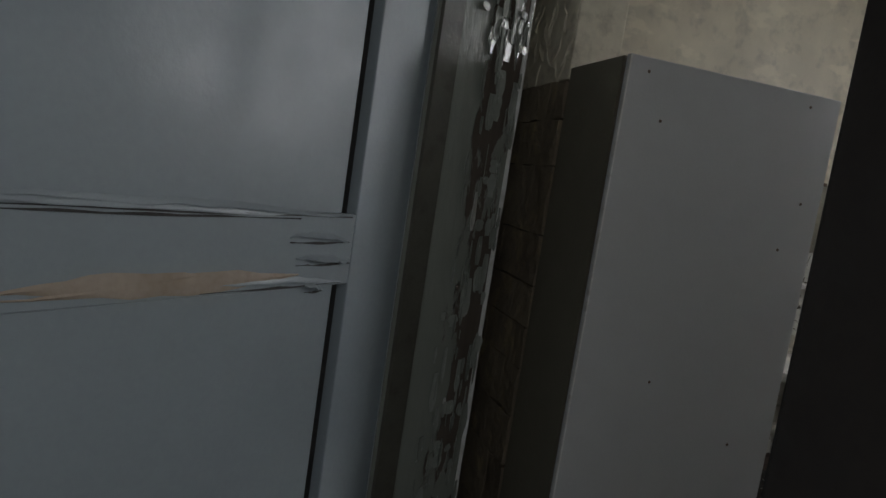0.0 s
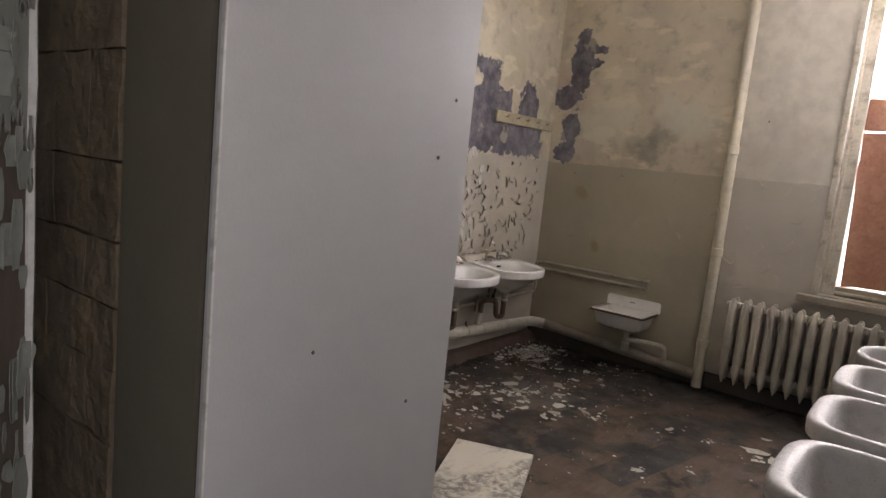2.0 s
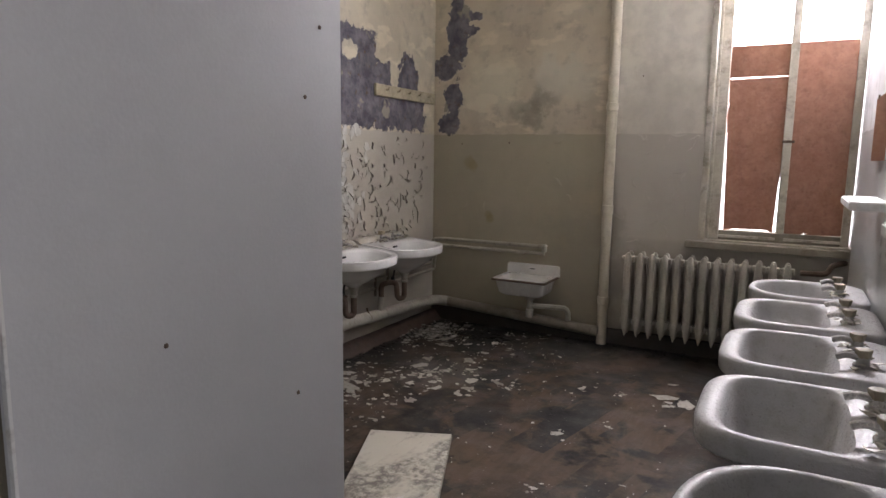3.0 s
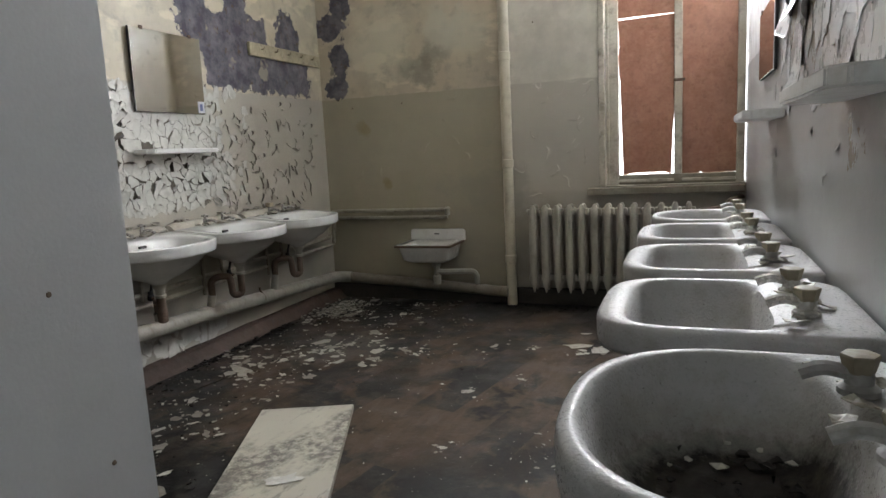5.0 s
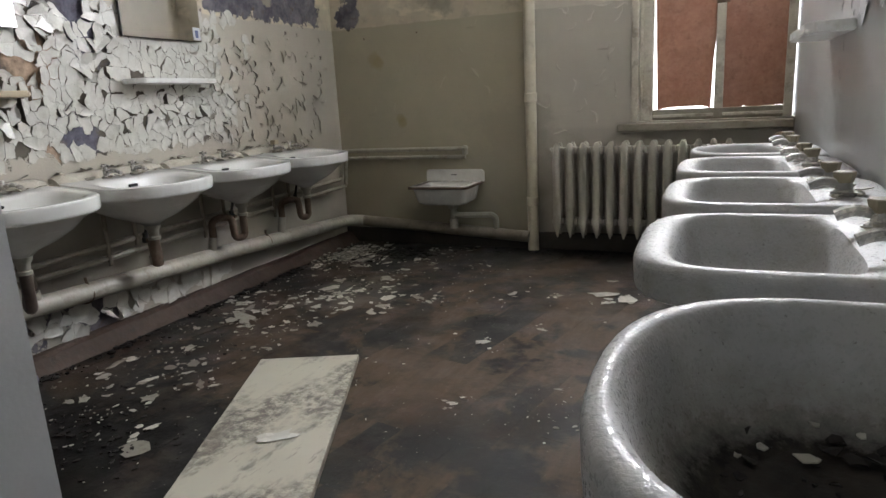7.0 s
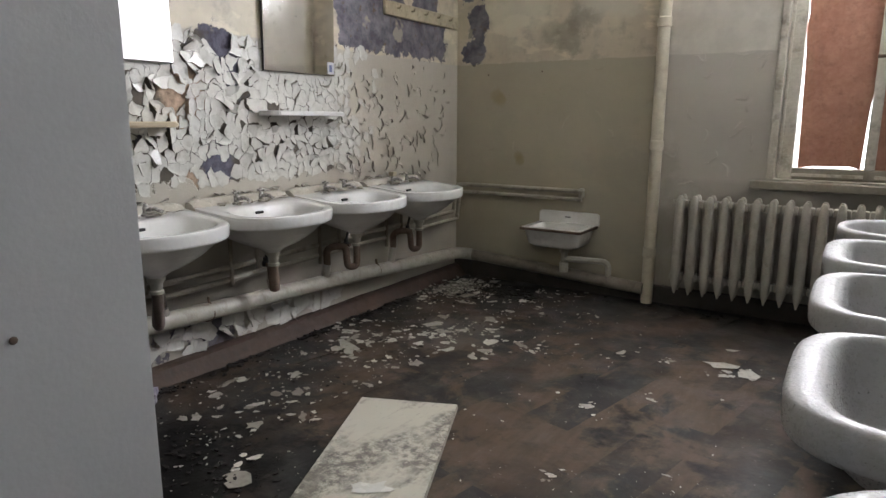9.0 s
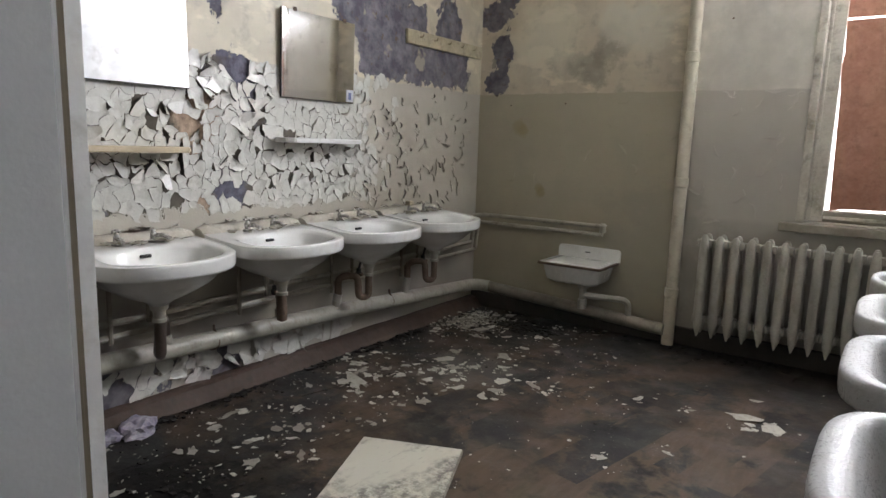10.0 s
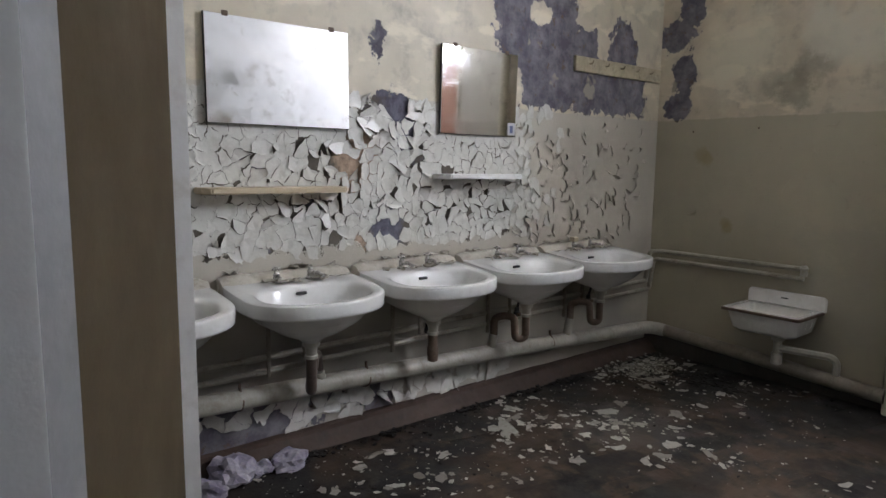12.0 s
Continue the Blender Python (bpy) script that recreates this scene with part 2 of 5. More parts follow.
M_RISER = mottled("cream_riser_paint", (0.66, 0.61, 0.48), (0.57, 0.52, 0.4), 0.4, 5, 60, dirt=(0.3, 0.24, 0.16), amount=0.4)
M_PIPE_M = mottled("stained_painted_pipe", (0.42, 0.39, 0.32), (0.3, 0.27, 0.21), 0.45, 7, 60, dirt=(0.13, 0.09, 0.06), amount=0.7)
# darker tones of the pipe paint for the back run and branches
M_PIPE_D = mottled("darker_mottled_pipe", (0.3, 0.27, 0.215), (0.2, 0.17, 0.13), 0.5, 7, 60, dirt=(0.1, 0.075, 0.05), amount=0.6)
M_DARKPIPE = mottled("brown_plastic_trap", (0.07, 0.05, 0.04), (0.13, 0.1, 0.08), 0.45, 14, 70)
M_RAD = mottled("radiator_paint", (0.5, 0.475, 0.405), (0.41, 0.385, 0.32), 0.4, 6, 70, dirt=(0.24, 0.19, 0.13), amount=0.4)
M_BASE = mottled("brown_skirting_paint", (0.055, 0.033, 0.023), (0.085, 0.054, 0.039), 0.7, 7, 50, dirt=(0.045, 0.034, 0.026), amount=0.9, bump=0.6)
M_BOARD = mottled("rust_red_hardboard", (0.35, 0.16, 0.1), (0.47, 0.25, 0.165), 0.4, 14, 50, dirt=(0.2, 0.09, 0.06), amount=0.5)
M_FRAME = mottled("flaking_window_paint", (0.66, 0.62, 0.53), (0.46, 0.42, 0.33), 0.5, 4, 70, dirt=(0.16, 0.125, 0.085), amount=0.75, bump=0.8)
M_PANEL = mottled("grey_painted_panel", (0.6, 0.595, 0.585), (0.55, 0.545, 0.535), 0.42, 1.2, 160, dirt=(0.5, 0.495, 0.48), amount=0.25, bump=0.12)
M_HARD = mottled("brown_hardboard", (0.056, 0.042, 0.024), (0.045, 0.034, 0.02), 0.85, 1.5, 120, bump=0.1, spec=0.08)
# panel grey darkened so the window-lit corner strip looks as shaded as the panel
M_POST = mottled("darkened_panel_grey", (0.17, 0.17, 0.17), (0.14, 0.14, 0.138), 0.6, 4, 80)
M_BASE_D = mottled("dark_brown_trim_paint", (0.05, 0.042, 0.034), (0.075, 0.06, 0.048), 0.6, 5, 50, dirt=(0.03, 0.025, 0.02), amount=0.6)
M_ARRIS = mottled("bright_metal_edge_and_glints", (0.8, 0.8, 0.77), (0.6, 0.59, 0.54), 0.2, 14, 60, dirt=(0.3, 0.25, 0.18), amount=0.3, spec=0.8)
M_OLIVEB = mottled("olive_brown_board", (0.18, 0.16, 0.118), (0.15, 0.132, 0.097), 0.6, 1.5, 120, bump=0.1)
M_DARKTRIM = mottled("black_brown_casing_paint", (0.025, 0.02, 0.017), (0.04, 0.032, 0.027), 0.6, 8, 60)
M_EDGE = mottled("worn_white_edge", (0.8, 0.8, 0.78), (0.66, 0.64, 0.58), 0.5, 14, 60, dirt=(0.2, 0.16, 0.11), amount=0.5)
M_EDGE_D = mottled("chipped_board_edge", (0.36, 0.33, 0.26), (0.16, 0.13, 0.1), 0.6, 25, 90, dirt=(0.05, 0.04, 0.03), amount=0.8)
M_DOOR = mottled("blue_grey_door_paint", (0.3, 0.338, 0.352), (0.265, 0.3, 0.318), 0.38, 1.6, 90, dirt=(0.26, 0.29, 0.3), amount=0.3, bump=0.12)
M_STOP = mottled("dark_olive_stop_paint", (0.11, 0.105, 0.085), (0.085, 0.08, 0.062), 0.45, 6, 70, dirt=(0.03, 0.025, 0.02))
# near-black colour that draws the shade in grooves, gaps and cracks
M_GROOVE = mottled("dark_gap_shade", (0.03, 0.028, 0.026), (0.06, 0.055, 0.05), 0.7, 20, 80)
M_WOOD = mottled("bare_splintered_wood", (0.44, 0.36, 0.285), (0.35, 0.275, 0.2), 0.7, 12, 80)


def jamb_material():
    """Thick olive-grey gloss paint, worn down to brown timber near the arris."""
    m = Mat("olive_flaking_paint", 0.3, 0.0, 0.6)
    c = m.mix(m.noise(9, 4), (0.275, 0.285, 0.25), (0.225, 0.235, 0.205))
    sy = m.t.nodes.new("ShaderNodeSeparateXYZ")
    m.t.links.new(m.pos, sy.inputs[0])
    near = m.step(sy.outputs["Y"], -4.66, -4.56, -0.22, 0.12)
    worn = m.step(m.math("ADD", m.noise(13, 6, 0.6, m.stretch(1, 1, 0.28)), near), 0.54, 0.57)
    c = m.mix(worn, c, m.mix(m.noise(40, 5, 0.6, m.stretch(1, 1, 0.1)), (0.06, 0.047, 0.036), (0.15, 0.118, 0.092)))
    m.color(c).rough(m.step(worn, 0, 1, 0.25, 0.8))
    m.bump(m.math("SUBTRACT", m.math("MULTIPLY", m.noise(38, 5, 0.6, m.stretch(1, 1, 0.25)), 0.5), m.math("MULTIPLY", worn, 0.7)), 0.8, 0.006)
    return m.m


M_JAMB = jamb_material()
M_JAMB_F = mottled("lifted_olive_paint", (0.3, 0.315, 0.28), (0.4, 0.415, 0.375), 0.18, 12, 70, bump=0.3, spec=0.7)
M_SHELF = mottled("white_shelf_paint", (0.85, 0.845, 0.83), (0.78, 0.77, 0.74), 0.45, 6, 60, dirt=(0.35, 0.3, 0.22), amount=0.35)
M_SHELF_W = mottled("pale_wood_shelf", (0.62, 0.52, 0.36), (0.54, 0.44, 0.29), 0.5, 6, 60)
M_STICKER = mottled("pale_sticker", (0.7, 0.7, 0.72), (0.6, 0.6, 0.66), 0.5, 30, 80)
M_BLUE = mottled("blue_print", (0.12, 0.15, 0.3), (0.16, 0.18, 0.32), 0.5, 30, 80)
M_BLACK = mottled("black_rubber_and_hole_dark", (0.02, 0.02, 0.02), (0.035, 0.035, 0.035), 0.6, 20, 80)


def mirror_material():
    m = Mat("tarnished_mirror", 0.03, 1.0)
    spots = m.step(m.noise(16, 6, 0.75), 0.6, 0.72)
    m.color(m.mix(spots, (0.95, 0.955, 0.95), (0.62, 0.61, 0.56)))
    m.rough(m.step(m.noise(5, 5, 0.6), 0.4, 0.8, 0.02, 0.16))
    return m.m


M_MIRROR = mirror_material()


def floor_material(name, plank):
    m = Mat(name, 0.6, 0.0, 0.18)
    r = m.random() if plank else m.noise(3)
    wood = m.mix(r, (0.034, 0.026, 0.02), (0.062, 0.042, 0.029))
    wood = m.mix(m.step(m.noise(30, 4, 0.6, m.stretch(1, 0.12, 1)), 0.4, 0.7, 0, 0.6), wood, (0.055, 0.04, 0.03))
    # trodden grime over the wood
    dark_tone = m.step(m.noise(2.1, 7, 0.62, None, 0.4), 0.4, 0.56)
    c = m.mix(m.math("MULTIPLY", dark_tone, 0.94), wood, (0.027, 0.0265, 0.0255))
    worn = m.math("ADD", m.noise(2.7, 6, 0.66, None, 0.3), m.math("MULTIPLY", m.math("SUBTRACT", r, 0.5), 0.13))
    worn = m.math("MULTIPLY", m.step(worn, 0.47, 0.56), m.spot(1.85, -1.95, 2.1, 1.0))
    c = m.mix(worn, c, m.mix(m.noise(38, 4, 0.6, m.stretch(1, 0.14, 1)), (0.046, 0.034, 0.024), (0.125, 0.088, 0.06)))
    dust = m.step(m.noise(6.5, 7, 0.7), 0.5, 0.72, 0, 0.35)
    c = m.mix(dust, c, (0.095, 0.085, 0.07))
    c = m.mix(m.step(m.noise(3.4, 6, 0.6), 0.58, 0.66, 0, 0.9), c, (0.013, 0.0125, 0.012))
    specks = m.step(m.noise(75, 2, 0.5), 0.71, 0.74, 0, 0.5)
    c = m.mix(m.math("MULTIPLY", specks, m.step(m.noise(2.2, 3), 0.4, 0.6)), c, (0.36, 0.34, 0.29))
    # soot by the board, grime along the walls, dust, a darker patch at the radiator
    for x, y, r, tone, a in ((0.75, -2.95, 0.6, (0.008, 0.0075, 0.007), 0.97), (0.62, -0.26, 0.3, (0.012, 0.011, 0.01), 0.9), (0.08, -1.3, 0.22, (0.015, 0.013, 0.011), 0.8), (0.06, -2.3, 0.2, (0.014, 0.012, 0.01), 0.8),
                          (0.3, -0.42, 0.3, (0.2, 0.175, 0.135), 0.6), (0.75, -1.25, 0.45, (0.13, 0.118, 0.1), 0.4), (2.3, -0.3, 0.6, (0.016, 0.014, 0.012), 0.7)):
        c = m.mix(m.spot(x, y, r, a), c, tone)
    m.color(c).rough(m.step(m.noise(4, 5), 0.35, 0.65, 0.5, 0.82))
    m.bump(m.math("ADD", m.noise(45, 5, 0.7), m.noise(9, 3)), 0.35, 0.006)
    return m.m


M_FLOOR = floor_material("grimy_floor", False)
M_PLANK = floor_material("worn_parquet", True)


def dirty_board():
    m = Mat("stained_white_board", 0.5)
    c = m.mix(m.noise(3), (0.58, 0.55, 0.46), (0.47, 0.44, 0.36))
    along = m.stretch(1.0, 0.45, 1, radians(-23))
    g = m.math("MULTIPLY", m.step(m.noise(5.5, 5, 0.6, along), 0.43, 0.56), m.step(m.noise(30, 6, 0.75), 0.4, 0.56))
    c = m.mix(m.math("MULTIPLY", g, 0.85), c, (0.09, 0.08, 0.068))
    c = m.mix(m.step(m.noise(11, 4, 0.6, along), 0.6, 0.66, 0, 0.6), c, (0.17, 0.155, 0.13))
    c = m.mix(m.step(m.noise(46, 4, 0.7, m.stretch(1, 0.2, 1, radians(30))), 0.6, 0.7, 0, 0.5), c, (0.14, 0.12, 0.1))
    m.color(c).bump(m.noise(60), 0.2, 0.002)
    return m.m


M_WBOARD = dirty_board()


def stain_brick():
    m = Mat("sooty_plastered_brick", 0.75)
    c = m.mix(m.noise(6, 6, 0.65), (0.19, 0.15, 0.1), (0.33, 0.27, 0.185))
    c = m.mix(m.step(m.noise(11, 5), 0.56, 0.66, 0, 0.7), c, (0.42, 0.33, 0.18))
    c = m.mix(m.step(m.noise(3, 4), 0.5, 0.62, 0, 0.8), c, (0.1, 0.075, 0.055))
    c = m.mix(m.math("MULTIPLY", m.random(), 0.5), c, (0.12, 0.09, 0.065))
    h = m.math("ADD", m.noise(26, 6), m.noise(7, 5))
    m.color(c).bump(h, 0.9, 0.02)
    return m.m


M_BRICK = stain_brick()
M_MORTAR = mottled("sooty_mortar", (0.07, 0.055, 0.04), (0.13, 0.1, 0.07), 0.9, 16, 70)
M_STUBP = mottled("pale_flaking_plaster", (0.74, 0.68, 0.53), (0.6, 0.54, 0.42), 0.6, 8, 60, dirt=(0.2, 0.15, 0.1), amount=0.5)


def glass_material():
    m = Mat("window_glass", 0.0)
    m.b.inputs["Transmission Weight"].default_value = 1.0
    m.b.inputs["IOR"].default_value = 1.1
    m.rough(m.step(m.noise(8), 0.3, 0.7, 0.0, 0.08))
    return m.m


M_GLASS = glass_material()
M_GROUND = mottled("outdoor_ground", (0.2, 0.22, 0.15), (0.3, 0.28, 0.22), 0.9, 0.4, 6)

# ---- mesh helpers ----


def put_box(bm, x0, y0, z0, x1, y1, z1, bevel=0.0, m=None):
    r = bmesh.ops.create_cube(bm, size=1)
    vs = r["verts"]
    for v in vs:
        v.co = Vector(((x0 + x1) / 2 + v.co.x * (x1 - x0), (y0 + y1) / 2 + v.co.y * (y1 - y0), (z0 + z1) / 2 + v.co.z * (z1 - z0)))
    if bevel:
        es = list({e for v in vs for e in v.link_edges})
        vs = bmesh.ops.bevel(bm, geom=es, offset=bevel, segments=2, profile=0.5, affect="EDGES")["verts"]
    if m is not None:
        bmesh.ops.transform(bm, matrix=m, verts=list({v for v in vs if v.is_valid}))
    return bm


FLAT = set()


def box(*a, bevel=0.0):
    bm = put_box(bmesh.new(), *a, bevel=bevel)
    FLAT.add(id(bm))
    return bm


def rings(loops, cap0=True, cap1=True, bm=None):
    """Skin closed loops of points with the same count."""
    bm = bm or bmesh.new()
    vs = [[bm.verts.new(p) for p in lp] for lp in loops]
    n = len(loops[0])
    for a, b in zip(vs, vs[1:]):
        for i in range(n):
            bm.faces.new((a[i], a[(i + 1) % n], b[(i + 1) % n], b[i]))
    if cap0:
        bm.faces.new(vs[0][::-1])
    if cap1:
        bm.faces.new(vs[-1])
    return bm


def lathe(profile, at=(0, 0, 0), n=16, bm=None):
    """profile: (radius, z) from bottom to top."""
    return rings([[(at[0] + r * math.cos(k * math.tau / n), at[1] + r * math.sin(k * math.tau / n), at[2] + z) for k in range(n)] for r, z in profile], bm=bm)


def tube(points, r, n=10, bm=None, smooth=0.0, wobble=0.0):
    """A round pipe along points; corners rounded by smooth metres."""
    pts = [Vector(p) for p in points]
    if smooth:
        out = [pts[0]]
        for a, b, c in zip(pts, pts[1:], pts[2:]):
            d0, d1 = (a - b), (c - b)
            s = min(smooth, d0.length * 0.49, d1.length * 0.49)
            p0, p1 = b + d0.normalized() * s, b + d1.normalized() * s
            for k in range(6):
                u = k / 5
                out.append(p0 * (1 - u) ** 2 + b * 2 * u * (1 - u) + p1 * u * u)
        pts = out + [pts[-1]]
    loops, side = [], None
    for i, p in enumerate(pts):
        d = (pts[min(i + 1, len(pts) - 1)] - pts[max(i - 1, 0)]).normalized()
        if side is None:
            side = d.cross(Vector((0, 0, 1)) if abs(d.z) < 0.9 else Vector((1, 0, 0))).normalized()
        side = (side - d * side.dot(d)).normalized()
        up = d.cross(side)
        loops.append([p + (side * math.cos(k * math.tau / n) + up * math.sin(k * math.tau / n)) * r for k in range(n)])
    return rings(loops, bm=bm)


def obj(name, bm, material, smooth=False):
    if id(bm) in FLAT:
        FLAT.discard(id(bm))
        smooth = False
    me = bpy.data.meshes.new(name)
    bmesh.ops.recalc_face_normals(bm, faces=bm.faces)
    bm.to_mesh(me)
    bm.free()
    me.materials.append(material)
    if smooth:
        me.polygons.foreach_set("use_smooth", [True] * len(me.polygons))
        me.set_sharp_from_angle(angle=radians(42))
    return new(name, me)


def part(name, bm, material, parent, label="", smooth=True):
    ob = obj(name, bm, material, smooth)
    ob.parent = parent
    if label:
        ob["label"] = label
    return ob


def thing(name, at, label, category, group="", rz=0.0):
    ob = new(name)
    ob.matrix_world = pose(*at, 0, 0, rz)
    return tagged(ob, label, category, group)


def structure(name, bm, material, label, smooth=False, category="structure"):
    return tagged(obj(name, bm, material, smooth), label, category, kind="structure")


def sheet(u0, u1, v0, v1, step, place, attrs, bm):
    """A fine grid of quads on a wall; place(u, v) gives the point, attrs(u, v) the bare and dark_tone values."""
    nu, nv = max(1, round((u1 - u0) / step)), max(1, round((v1 - v0) / step))
    la = bm.verts.layers.float.get("bare") or bm.verts.layers.float.new("bare")
    lb = bm.verts.layers.float.get("dark_tone") or bm.verts.layers.float.new("dark_tone")
    g = []
    for i in range(nu + 1):
        row = []
        for j in range(nv + 1):
            u, v = u0 + (u1 - u0) * i / nu, v0 + (v1 - v0) * j / nv
            w = bm.verts.new(place(u, v))
            w[la], w[lb] = attrs(u, v)
            row.append(w)
        g.append(row)
    for i in range(nu):
        for j in range(nv):
            bm.faces.new((g[i][j], g[i + 1][j], g[i + 1][j + 1], g[i][j + 1]))
    return bm


def blob(u, v, cu, cv, ru, rv):
    """1 well inside an ellipse, 0.5 on its outline, 0 outside."""
    return max(0.0, min(1.0, 1.0 - 0.5 * math.hypot((u - cu) / ru, (v - cv) / rv) ** 1.4))


def patch(u, v, a, b, c, d, soft=0.05):
    """1 well inside a rectangle, 0.5 on its outline, 0 outside."""
    e = min(u - a, b - u, v - c, d - v)
    return max(0.0, min(1.0, 0.5 + e / soft * 0.5))


def warp(p):
    """One bend for the whole wall, so that neighbouring flakes keep a common crack."""
    q = Vector((p.x, p.y, 3.7))
    a, b, d, e = (noise.noise_vector(q * k) for k in (7, 24, 55, 130))
    return Vector((p.x + 0.045 * a.x + 0.022 * b.x + 0.011 * d.x + 0.004 * e.x, p.y + 0.04 * a.y + 0.022 * b.y + 0.011 * d.y + 0.004 * e.y))


def flake(c, poly, place, bend, curl_dir, rnd, gap):
    """One flake, rolled outwards by bend radians along curl_dir; place(u, v, off) gives a point in front of the wall."""
    pts = []
    for s, e in zip(poly, poly[1:] + poly[:1]):
        if (s - e).length < 0.004:
            continue
        pts += [s.lerp(e, k / 5) for k in range(5)]
    pts = [warp(p) for p in pts]
    c = warp(c)
    pts = [c + (p - c) * (1 - min(0.3, gap * max(0.02, 0.6 + 2.4 * noise.noise((p.x * 13, p.y * 11, 8.2))) / max(0.012, (p - c).length))) for p in pts]
    d = Vector((math.cos(curl_dir), math.sin(curl_dir)))
    far = max((p - c).dot(d) for p in pts)
    size = max((p - c).length for p in pts)
    s0 = far * rnd.uniform(-0.35, 0.4)
    radius = (far - s0) / max(0.02, bend)
    wave = 0.003 * min(1.0, bend)

    def at(p, depth):
        q = p - c
        t = q.dot(d)
        off = 0.0016 + wave * max(0.0, 0.4 + noise.noise((p.x * 34, p.y * 34, 2))) * min(1, q.length / size) * 2
        if t > s0:
            th = (t - s0) / radius * (1 + 0.35 * noise.noise((p.x * 40, p.y * 40, 6)))
            p = p + d * (s0 + radius * math.sin(th) - t)
            off += radius * (1 - math.cos(th))
        return place(p.x, p.y, max(0.0003, off - depth))

    loops = [[at(p, 0.0012) for p in pts]]
    for k in (1, 0.9, 0.78, 0.64, 0.48, 0.3):
        loops.append([at(c + (p - c) * k, 0) for p in pts])
    return rings(loops, cap0=True, cap1=True)


def lip(u, v, heading, length, width, lift, place, rnd):
    """A crack whose one edge has sprung off the wall."""
    p, sections = Vector((u, v)), []
    n = max(5, round(length / 0.012))
    for k in range(n + 1):
        a = math.sin(math.pi * min(0.97, max(0.03, k / n))) ** 0.6 * rnd.uniform(0.75, 1.1)
        h = Vector((math.cos(heading), math.sin(heading)))
        side = Vector((-h.y, h.x)) * width * a
        sec = []
        for w, o in ((1.0, 0.0004), (0.6, 0.16 * lift * a), (0.28, 0.5 * lift * a), (0.06, lift * a), (0.04, lift * a - 0.0011), (0.28, 0.42 * lift * a - 0.001), (0.6, 0.0002)):
            q = p + side * w
            sec.append(place(q.x, q.y, max(0.0002, o)))
        sections.append(sec)
        p = p + h * (length / n)
        heading += rnd.gauss(0, 0.42)
    return rings(sections)


# ---- rooms: washroom x 0 to 2.98, y -4.5 to 0; corridor y -6.7 to -4.75 ----
ROOM_W, ROOM_N, H = 2.98, -4.5, 3.3


def left_bare(y, z):
    f = patch(y, z, -1.46, -0.17, 1.545, 2.02, 0.10)
    f = max(f, patch(y, z, -1.5, -0.85, 1.95, 2.2, 0.10), blob(y, z, -1.45, 2.3, 0.09, 0.35))
    f = min(f, 1 - patch(y, z, -0.66, -0.55, 1.86, 2.5, 0.05), 1 - blob(y, z, -1.36, 1.64, 0.09, 0.12), 1 - patch(y, z, -0.26, 0.1, 1.8, 2.4, 0.05))
    f = min(f, 1 - blob(y, z, -1.15, 2.05, 0.09, 0.06))
    f = max(f, blob(y, z, -0.42, 1.96, 0.1, 0.17))
    f = max(f, 0.85 * blob(y, z, -2.12, 1.5, 0.11, 0.09), 0.6 * blob(y, z, -2.2, 1.78, 0.08, 0.12), blob(y, z, -2.2, 1.0, 0.12, 0.05))
    f = max(f, patch(y, z, -3.4, -1.3, 0.84, 1.525, 0.12) * 0.78, blob(y, z, -2.95, 0.12, 0.42, 0.13), 0.9 * blob(y, z, -2.2, 0.16, 0.14, 0.12), 0.6 * patch(y, z, -3.4, -2.0, 0.08, 0.3, 0.1))
    # g darkens the wall towards the floor and in a band below the basins
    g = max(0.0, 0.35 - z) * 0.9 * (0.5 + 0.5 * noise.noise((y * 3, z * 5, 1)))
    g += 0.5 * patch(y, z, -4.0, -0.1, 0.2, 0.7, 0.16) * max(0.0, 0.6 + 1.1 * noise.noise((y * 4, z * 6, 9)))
    return f, g


def back_bare(x, z):
    f = max(blob(x, z, 0.2, 2.32, 0.09, 0.3), blob(x, z, 0.1, 2.06, 0.12, 0.1), blob(x, z, 0.17, 1.82, 0.085, 0.13), blob(x, z, 0.14, 1.62, 0.1, 0.09))
    f = max(f, 0.9 * blob(x, z, 0.33, 2.34, 0.06, 0.04), blob(x, z, 0.25, 2.46, 0.085, 0.08), 0.95 * blob(x, z, 0.36, 2.44, 0.07, 0.035))
    # g darkens the wall towards the floor and evenly behind the radiator
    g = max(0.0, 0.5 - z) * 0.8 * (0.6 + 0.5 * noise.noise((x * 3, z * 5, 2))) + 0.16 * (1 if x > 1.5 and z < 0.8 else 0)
    return f, g


def right_bare(y, z):
    f = max(blob(y, z, -2.35, 1.55, 0.34, 0.3), blob(y, z, -1.82, 1.62, 0.14, 0.2), 0.62 * blob(y, z, -2.78, 1.08, 0.12, 0.1), 0.85 * blob(y, z, -2.5, 1.27, 0.1, 0.08))
    return f * 0.9, 0.0


bm = bmesh.new()
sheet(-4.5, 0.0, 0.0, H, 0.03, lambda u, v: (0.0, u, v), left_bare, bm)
put_box(bm, -0.25, -4.75, 0, -0.002, 0.25, H)
wall_left = structure("wall_left", bm, M_WALL, "cream and olive painted plaster wall, badly peeling to violet")

WX0, WX1, WZ0, WZ1 = 2.09, 2.975, 0.82, 3.02
bm = bmesh.new()
for a in ((0.0, WX0, 0.0, H), (WX0, ROOM_W, 0.0, WZ0), (WX0, ROOM_W, WZ1, H)):
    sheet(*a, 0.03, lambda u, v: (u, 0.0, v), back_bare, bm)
put_box(bm, 0, 0.002, 0, WX0, 0.4, H)
put_box(bm, WX0, 0.002, 0, WX1 + 0.3, 0.4, WZ0)
put_box(bm, WX0, 0.002, WZ1, WX1 + 0.3, 0.4, H)
